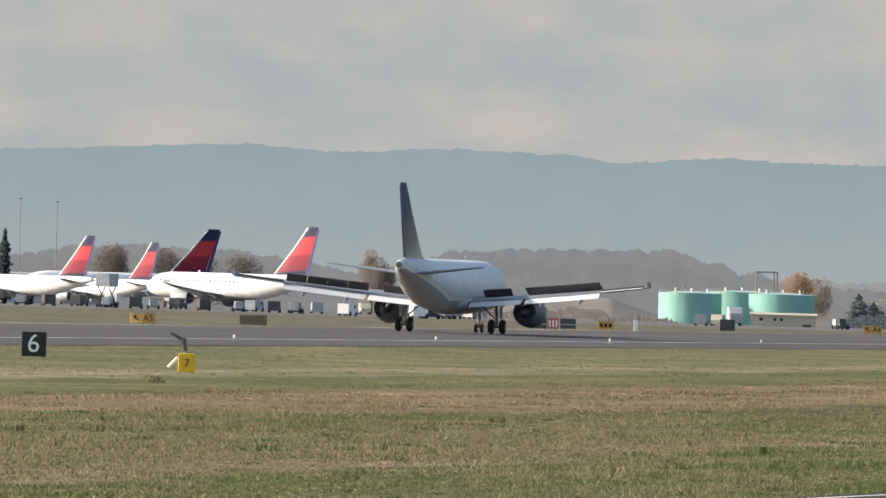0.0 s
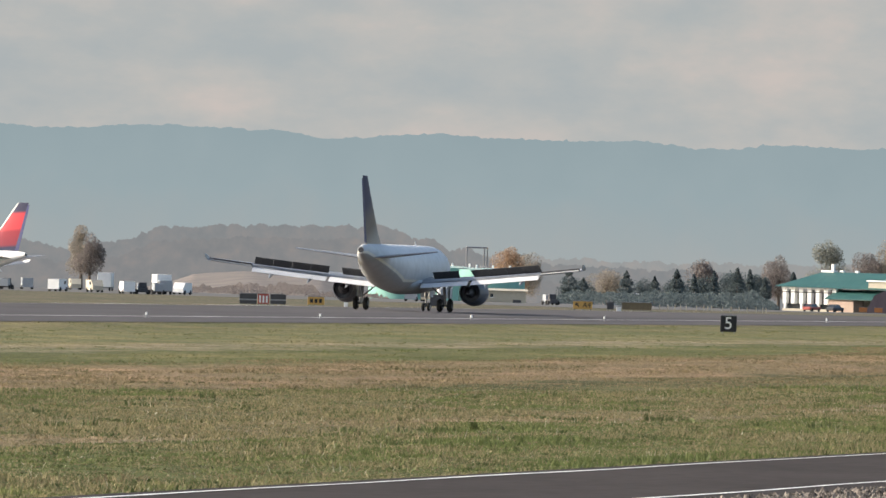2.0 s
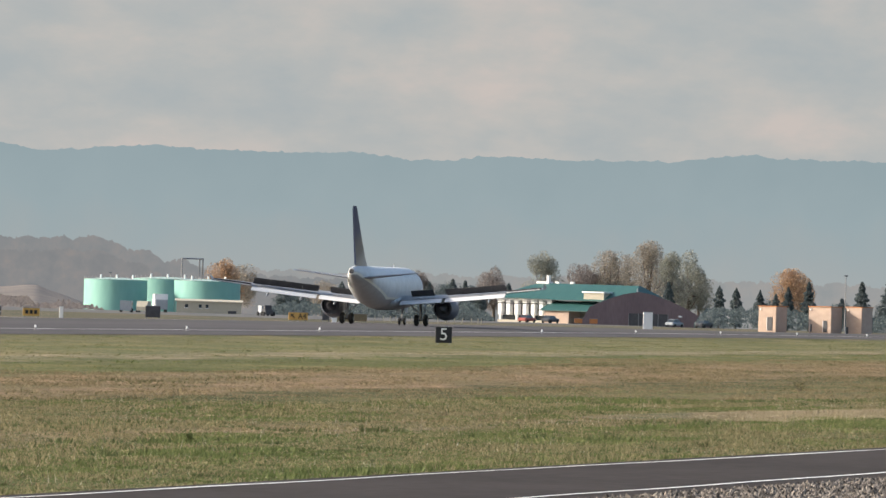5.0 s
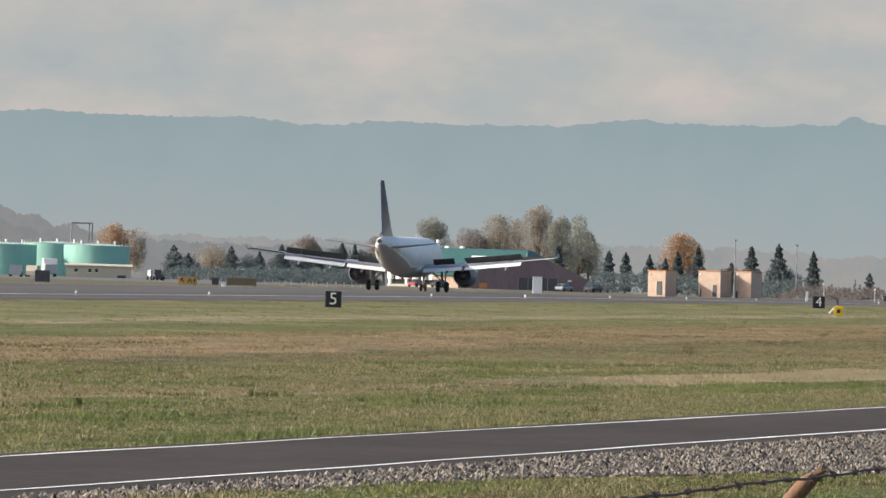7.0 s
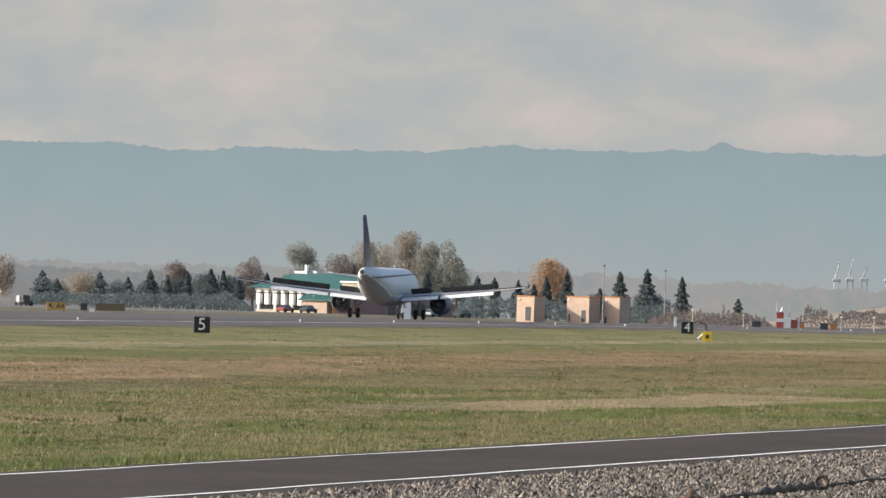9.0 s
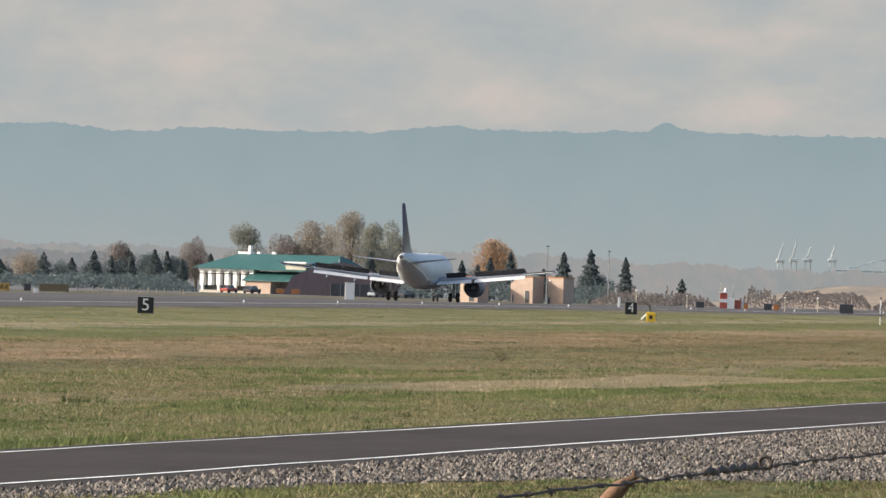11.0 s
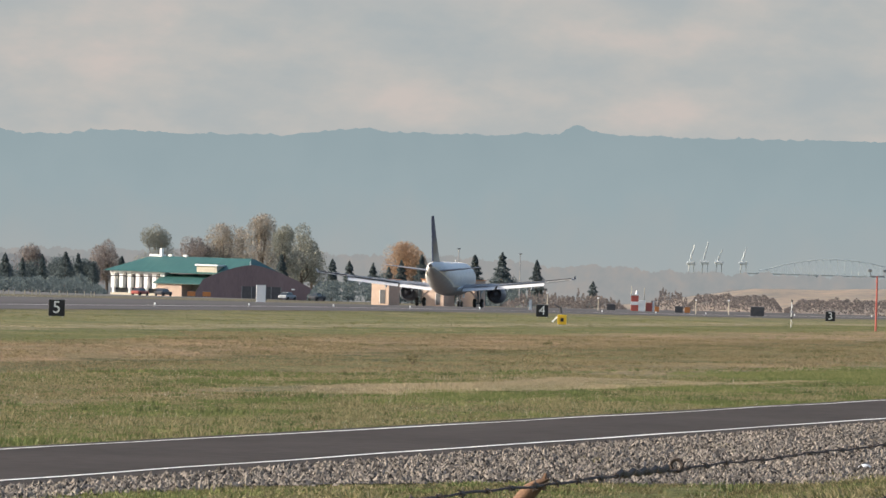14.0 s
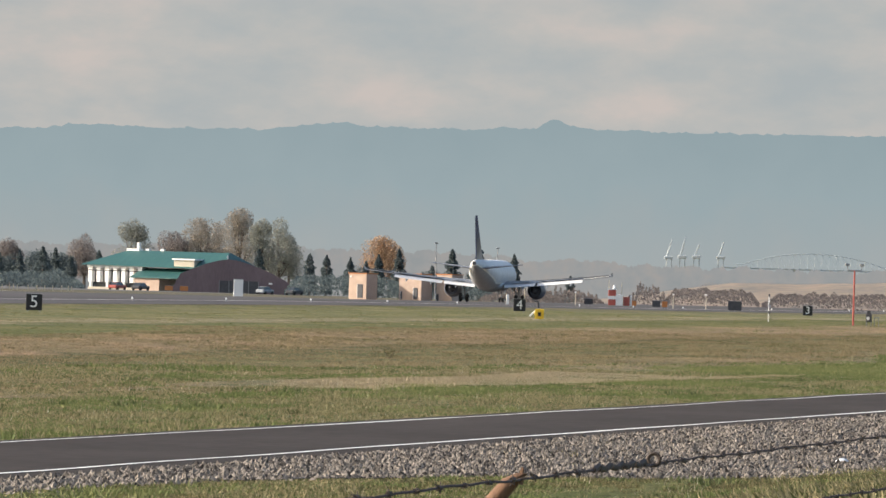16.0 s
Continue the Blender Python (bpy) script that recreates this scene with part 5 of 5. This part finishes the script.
def woods(name, label, spans, d, material, seed, size=0.9, count=9000):
    """Far wood: many clumps on stems, uneven outline."""
    rg = random.Random(seed)
    pts = []
    total = sum(b - a for a, b, *_ in spans)
    for u0, u1, y0, y1 in spans:
        for _ in range(int(count * (u1 - u0) / total)):
            f = rg.random()
            u = u0 + (u1 - u0) * f
            ytop = y0 + (y1 - y0) * f
            edge = min(1, 8 * min(f, 1 - f) + 0.25) if u1 - u0 > 150 else math.sin(math.pi * f) ** 0.6 * (0.7 + 0.7 * noise.noise((u * 0.22, seed, 9)))
            dd = d + rg.uniform(-60, 60)
            x, y = spot(u, dd)
            crown = 9 * noise.noise((u * 0.035, seed, 0)) + 6 * noise.noise((u * 0.11, seed, 4))
            zt = level(u, ytop - crown, d)
            z0 = zg(x, y)
            pts.append((x, y, z0 + (zt - z0) * edge * rg.random() ** 0.55))
    vs, fs = quads(pts, size, rg)
    tagged(plain(name, vs, fs, material), label, "woods", kind="stuff")


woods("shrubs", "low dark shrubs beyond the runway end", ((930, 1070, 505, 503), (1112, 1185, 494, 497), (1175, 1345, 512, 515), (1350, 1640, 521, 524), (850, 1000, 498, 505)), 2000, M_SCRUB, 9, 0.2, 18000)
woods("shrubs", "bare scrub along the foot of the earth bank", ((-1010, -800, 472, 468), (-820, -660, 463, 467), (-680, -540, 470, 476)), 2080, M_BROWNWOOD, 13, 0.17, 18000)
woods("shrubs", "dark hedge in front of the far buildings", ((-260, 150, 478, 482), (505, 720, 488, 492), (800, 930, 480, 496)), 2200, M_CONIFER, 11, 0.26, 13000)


# ---------------------------------------------------------------- grass, weeds, stones
def blades(name, label, count, region, hmin, hmax, material, seed, keep, per=5, broad=1.0, reach=0.2):
    """Tufts of thin upright blades over the field."""
    g_ = np.random.default_rng(seed)
    verts = []
    u0, u1, d0, d1 = region
    u = g_.uniform(u0, u1, count * 3)
    d = np.sqrt(g_.uniform(d0 * d0, d1 * d1, count * 3))
    done = 0
    for uu, dd in zip(u, d):
        x, y = spot(uu, dd)
        off = x - road_side(y)
        if -7.9 < off < (1.6 if name == "gravel_weeds" else gravel_edge(y) - 0.3) or not keep(x, y, off):
            continue
        z = zg(x, y) - 0.01
        hh_ = g_.uniform(hmin, hmax) * (0.45 + 1.6 * max(0.0, noise.noise((x * 0.3, y * 0.04, seed)) + 0.3)) * (0.5 + 1.3 * max(0.0, noise.noise((x * 1.7, y * 0.4, seed + 3.5)) + 0.35))
        a_ = g_.uniform(-1, 1, (per, 4))
        for k in range(per):
            bx, by = x + a_[k, 0] * reach, y + a_[k, 1] * reach
            wd = (0.011 + 0.02 * abs(a_[k, 3])) * broad
            ht = max(0.03, hh_) * (0.6 + 0.4 * abs(a_[k, 1]))
            cx_, cy_ = wd * math.cos(1.25 * a_[k, 2]), wd * math.sin(1.25 * a_[k, 2])
            verts += [(bx - cx_, by - cy_, z), (bx + cx_, by + cy_, z), (bx + a_[k, 0] * 0.09, by + a_[k, 3] * 0.05, z + ht)]
        done += 1
        if done >= count:
            break
    n_ = len(verts) // 3
    return tagged(plain(name, verts, [(3 * i, 3 * i + 1, 3 * i + 2) for i in range(n_)], material), label, "grass", kind="stuff")


def patch(x, y, s):
    return noise.noise((x * 0.12, y * 0.02, s))


M_LAWN = leafy("short_green_blades", (0.12, 0.13, 0.047), (0.225, 0.21, 0.1), 0.3)
M_BANK = leafy("bank_weed_blades", (0.06, 0.065, 0.025), (0.24, 0.2, 0.105), 0.3)
M_DRYBLADE = leafy("dry_grass_blades", (0.125, 0.1, 0.052), (0.34, 0.27, 0.16), 0.3)
M_PALEDRY = leafy("bleached_grass_blades", (0.26, 0.215, 0.135), (0.4, 0.33, 0.22), 0.3)


def furrow(x, y):
    """Distance across the field from the furrow, which bends away from the runway farther on."""
    return x + 117 - 0.22 * max(0.0, y - 790) + 2.5 * patch(x, y, 3)


def rank(x, y):
    """Distance across the field from the edge where the rank growth starts."""
    return x + 80 - 0.13 * max(-60.0, min(160.0, y - 400)) + 5 * patch(x, y, 2)


def bleached(x, y, o):
    """Tan patch in the rough grass."""
    return -27 < o + 3 * patch(x, y, 2) < -19.5 and 400 < y + 30 * patch(x, y, 19) < 505


def lush(x, y, o):
    """Bright green patch beyond the tan one."""
    return -27 < o + 4 * patch(x, y, 4) < -11 and y + 60 * patch(x, y, 20) > 515


M_LUSH = leafy("lush_grass_blades", (0.12, 0.14, 0.05), (0.235, 0.24, 0.1), 0.3)
blades("runway_grass", "short yellow-green grass beside the runway", 30000, (-1800, 1650, 480, 1250), 0.02, 0.06, M_LAWN, 29, lambda x, y, o: x > -162 and furrow(x, y) < -2, 4, 1.8)
blades("bleached_grass", "pale bleached strip of grass along the furrow", 9000, (-1800, 1650, 640, 1300), 0.03, 0.07, M_PALEDRY, 30, lambda x, y, o: -11 < furrow(x, y) < -1 and patch(x, y * 0.4, 12) > (0.25 if y < 740 else -0.3), 3, 1.9)
blades("furrow_weeds", "dark green weeds lining the furrow across the field", 7000, (-1800, 1650, 520, 1200), 0.03, 0.1, M_WEED, 32, lambda x, y, o: -1 < furrow(x, y) < (3.5 if y < 700 else 1.5) and patch(x, y, 22) > -0.2, 5, 1.6)
blades("green_strip", "green grass strip beside the furrow", 15000, (-1800, 1650, 470, 1000), 0.02, 0.07, M_LAWN, 33, lambda x, y, o: 2 < furrow(x, y) < (15 if y < 700 else 8) + 6 * patch(x, y, 8), 4, 1.5)
blades("green_strip_weeds", "green weeds in the strip beside the furrow", 8000, (-1800, 1650, 470, 1000), 0.02, 0.07, M_WEED, 34, lambda x, y, o: 2 < furrow(x, y) < 13 and patch(x, y, 14) > (0.05 if y < 720 else 0.3), 4, 1.5)
blades("dry_grass", "dry brown grass band across the field", 52000, (-1800, 1650, 330, 900), 0.03, 0.08, M_DRYBLADE, 22, lambda x, y, o: furrow(x, y) > (13 if y < 700 else 7) + 6 * patch(x, y, 8) and rank(x, y) < 0, 5, 1.2)
blades("dry_band_weeds", "dull green tufts in the dry grass", 24000, (-1800, 1650, 330, 900), 0.03, 0.09, M_BANK, 35, lambda x, y, o: furrow(x, y) > 13 and rank(x, y) < 0 and patch(x, y, 15) > (0.03 if y < 560 else -0.12), 5, 1.3)
blades("rank_edge", "dark rank weeds where the rough grass starts", 20000, (-1800, 1650, 330, 800), 0.05, 0.14, M_WEED, 36, lambda x, y, o: -1 < rank(x, y) < 6 and patch(x * 2, y, 16) > -0.2, 6, 1.3)
blades("grass", "rough green and yellow grass beside the perimeter road", 90000, (-1800, 1650, 192, 520), 0.03, 0.085, M_TUFT, 21, lambda x, y, o: rank(x, y) > 0 and not bleached(x, y, o) and not lush(x, y, o), 6, 0.9)
blades("field_grass", "rough mixed grass farther out on the field", 22000, (-1800, 1650, 500, 980), 0.03, 0.09, M_TUFT, 25, lambda x, y, o: rank(x, y) > 0 and not bleached(x, y, o) and not lush(x, y, o), 4, 1.5)
blades("weeds", "lush green weeds scattered in the rough grass", 42000, (-1800, 1650, 195, 560), 0.03, 0.09, M_WEED, 23, lambda x, y, o: rank(x, y) > 0 and not bleached(x, y, o) and patch(x, y, 7) > (-0.12 if o > -21 and y > 240 else 0.1), 7, 1.1)
blades("tan_patch", "bleached tan patch in the rough grass", 14000, (500, 1650, 380, 540), 0.03, 0.08, M_PALEDRY, 37, bleached, 5, 1.4)
blades("green_patch", "bright green patch in the rough grass", 14000, (1000, 1650, 440, 660), 0.03, 0.1, M_LUSH, 38, lush, 6, 1.4)
blades("lush_grass", "bright green tufts near the road", 22000, (-1800, 1650, 195, 480), 0.03, 0.1, M_LUSH, 40, lambda x, y, o: o > -22 and patch(x * 1.4, y * 1.4, 23) > (0.02 if y > 240 else 0.15), 6, 1.1)
blades("leafy_weeds", "broad-leaved dark weeds between the grass", 6000, (-1800, 1650, 195, 520), 0.05, 0.11, leafy("broad_weed_leaves", (0.06, 0.08, 0.028), (0.13, 0.15, 0.06), 0.25), 41, lambda x, y, o: rank(x, y) > 0 and not bleached(x, y, o) and patch(x * 9, y * 9, 24) > 0.15, 10, 1.6, 0.25)
blades("flower_heads", "tiny pale flower heads over the rough grass", 2200, (-1800, 1650, 195, 520), 0.025, 0.05, leafy("pale_flowers", (0.5, 0.46, 0.34), (0.7, 0.66, 0.52), 0.2), 42, lambda x, y, o: rank(x, y) > 0, 1, 0.8)
blades("verge_grass", "dry grass along the edges of the gravel and road", 10000, (-1800, 1650, 192, 420), 0.03, 0.09, M_DRYBLADE, 24, lambda x, y, o: -9.6 < o < 0 or o < gravel_edge(y) + 1.6, 6, 0.9)
blades("seed_heads", "pale dry seed stalks standing in the grass", 4200, (-1800, 1650, 192, 520), 0.08, 0.17, leafy("pale_stalks", (0.36, 0.32, 0.22), (0.52, 0.47, 0.35), 0.3), 27, lambda x, y, o: rank(x, y) > 0, 1, 0.5)
blades("gravel_weeds", "sparse low weeds growing in the gravel", 1500, (200, 1650, 195, 420), 0.03, 0.09, M_BANK, 43, lambda x, y, o: o < gravel_edge(y) + 2 and patch(x * 4, y * 4, 25) > 0.1, 7, 1.0)
blades("bank_weeds", "mixed weeds on the bank below the fence", 16000, (200, 1650, 150, 250), 0.03, 0.08, M_BANK, 28, lambda x, y, o: o > gravel_edge(y) - 0.3, 7, 1)
blades("bank_grass", "yellow-green grass on the bank below the fence", 9000, (200, 1650, 60, 250), 0.03, 0.09, M_TUFT, 39, lambda x, y, o: o > gravel_edge(y) - 0.1, 7, 1)


def stones(count, seed):
    """Loose gravel stones, each an uneven small block."""
    g_ = np.random.default_rng(seed)
    verts, faces = [], []
    base = np.array([(1, 0, 0), (0, 1, 0), (-1, 0, 0), (0, -1, 0), (0, 0, 1), (0, 0, -1)], float)
    tri = [(0, 1, 4), (1, 2, 4), (2, 3, 4), (3, 0, 4)]
    ys = 192 + 240 * g_.uniform(0, 1, count) ** 1.3
    for y in ys:
        ge = gravel_edge(y)
        o = 1.05 + 13.0 * g_.random()
        x = road_side(y) + o
        if o > ge + g_.normal(0, 0.3) or x > -y * math.tan((3417 - 1680) / F):
            continue
        s = 0.02 + 0.066 * g_.random() ** 2.5
        p = base * (s * g_.uniform(0.6, 1.3, 3)) + g_.normal(0, s * 0.15, (6, 3))
        q = g_.uniform(0, 6.28)
        c_, s_ = math.cos(q), math.sin(q)
        z = zg(x, y) + 0.025
        i = len(verts)
        verts += [(x + c_ * a - s_ * b, y + s_ * a + c_ * b, z + c) for a, b, c in p]
        faces += [(i + a, i + b, i + c) for a, b, c in tri]
    tagged(plain("gravel_stones", verts, faces, M_STONE), "loose grey and white gravel stones beside the road", "gravel", kind="stuff")


stones(140000, 31)


def bush(u, d, w, h, seed, label, material=M_WEED):
    rg = random.Random(seed)
    a = thing("bush", label, "plant", facing(u, d), "field weeds")
    bm = bmesh.new()
    for i in range(7):
        rod(bm, (0, 0, -0.03), (rg.uniform(-w, w) * 0.4, rg.uniform(-w, w) * 0.4, h * rg.uniform(0.6, 1)), 0.012, 0.004, 4)
    part("stems", bm, M_BARK, a)
    pts = [(rg.gauss(0, w * 0.24), rg.gauss(0, w * 0.24), h * rg.uniform(0.05, 1)) for _ in range(170)]
    vs, fs = quads(pts, 0.05, rg)
    plain("leaves", vs, fs, material, a)


for i, (u, d, w, h) in enumerate(((-1459, 473, 0.75, 0.35), (-383, 311, 0.3, 0.24), (694, 548, 0.8, 0.45))):
    bush(u, d, w, h, 60 + i, "low dark weed clump in the field", M_BANK if i in (0, 2) else M_WEED)
a = thing("white_stone", "flat pale stone lying on the gravel", "stone", facing(1500, 273))
smooth(part("rock", loft([[(0.19 * r * math.cos(q * 0.7), 0.15 * r * math.sin(q * 0.7), z) for q in range(9)] for r, z in ((0.9, 0), (1.0, 0.05), (0.5, 0.12), (0.1, 0.14))]), M_WHITE, a), 30)

# ---------------------------------------------------------------- barbed wire fence near the camera
FX, FZ = -7.25, 3.125


bm = bmesh.new()
for sgn in (-1, 1):
    rod(bm, (0, 0, 0.012), (0.022 * sgn, sgn * 0.05, -0.012 * sgn + 0.004), 0.0045, 0.002, 4)
    rod(bm, (0.01, 0, -0.02), (-0.012, sgn * 0.1, 0.03), 0.0045, 0.002, 4)
rod(bm, (0, -0.06, 0), (0, 0.06, 0), 0.014, seg=6)
BARB = bpy.data.meshes.new("barb")
bm.to_mesh(BARB)
bm.free()
BARB.materials.append(M_RUST)


def strand(z, seed, knot=None):
    rg = random.Random(seed)
    a = thing("barbed_wire", "rusty twisted barbed wire with short barbs", "wire", None, "fence wires")
    verts, faces = [], []
    ys = np.arange(30, 110, 0.02)
    for s in (0, math.pi):
        st = len(verts)
        for j, y in enumerate(ys):
            q = y * 60 + s
            sag = 0.004 * math.sin(y * 1.1 + seed) + 0.003 * math.sin(y * 3.7)
            cx, cz = FX + 0.004 * math.cos(q), z + sag + 0.004 * math.sin(q)
            for k in range(3):
                w = k * 2.094
                verts.append((cx + 0.005 * math.cos(w), y, cz + 0.005 * math.sin(w)))
            if j:
                o = st + 3 * j
                faces += [(o - 3 + k, o - 3 + (k + 1) % 3, o + (k + 1) % 3, o + k) for k in range(3)]
    plain("strand", verts, faces, M_RUST, a)
    y = 45.0
    while y < 92:
        y += rg.uniform(0.85, 1.15)
        ob = new("barb", BARB)
        ob.parent, ob.matrix_basis = a, pose(FX, y, z, 0, rg.uniform(0, 360), 0)
    if knot:
        bm = bmesh.new()
        for i in range(9):
            rod(bm, (FX, knot - 2.2 + i * 0.28, z + 0.01 * (i % 2)), (FX, knot - 1.95 + i * 0.28, z + 0.02 * ((i + 1) % 2)), 0.018, seg=6)
        part("splice", bm, M_RUST, a, "coiled wire splice")
        bm = bmesh.new()
        for i in range(12):
            q0, q1 = i * 0.5236, (i + 1) * 0.5236
            rod(bm, (FX + 0.035 * math.cos(q0), knot + 0.8, z + 0.02 + 0.035 * math.sin(q0)), (FX + 0.035 * math.cos(q1), knot + 0.8, z + 0.02 + 0.035 * math.sin(q1)), 0.013, seg=5)
        part("loop", bm, M_RUST, a, "small loop of wire")


strand(FZ, 2, knot=65.0)
strand(2.76, 5)
px_, py_ = spot(935, 60)
a = thing("fence_post_stub", "leaning weathered orange wooden fence post", "post", pose(px_, py_ + 0.02, FZ + 0.03, 0, 0, 7))
bm = loft([[(cx + r * math.cos(q * math.pi / 5) * 1.0, r * math.sin(q * math.pi / 5), cz) for q in range(10)]
           for cx, cz, r in ((-0.62, -0.85, 0.06), (-0.3, -0.36, 0.06), (-0.13, -0.13, 0.059), (-0.05, -0.03, 0.052), (0.0, 0.0, 0.03))])
smooth(part("post", bm, M_WOOD, a), 50)
part("splinter", loft([[(-0.02 + 0.025 * math.cos(q * 1.257), 0.025 * math.sin(q * 1.257), -0.06) for q in range(5)], [(0.0 + 0.008 * math.cos(q * 1.257), 0.008 * math.sin(q * 1.257), 0.03) for q in range(5)]]), M_WOOD, a, "split pointed tip")
part("staple", rod(bmesh.new(), (-0.03, -0.07, -0.04), (0.02, -0.06, -0.02), 0.006, seg=5), M_RUST, a)


# ---------------------------------------------------------------- what moves
def motions():
    rows = []
    for t in range(0, 17):
        s = 907.7 + 52.72 * t - 0.9245 * t ** 2 + 0.01359 * t ** 3
        rows.append((t, pose(-196, s, zg(-196, s) + 0.03)))
    walk(landing_jet, rows)
    for ob, (x, y, z), ry, rz in spoilers:
        walk(ob, [(t, pose(x, y, z, -a, ry, rz)) for t, a in ((0, 39), (10.6, 39), (11.5, 34), (12.5, 20), (13.0, 8), (13.5, 1), (16, 1))])


motions()
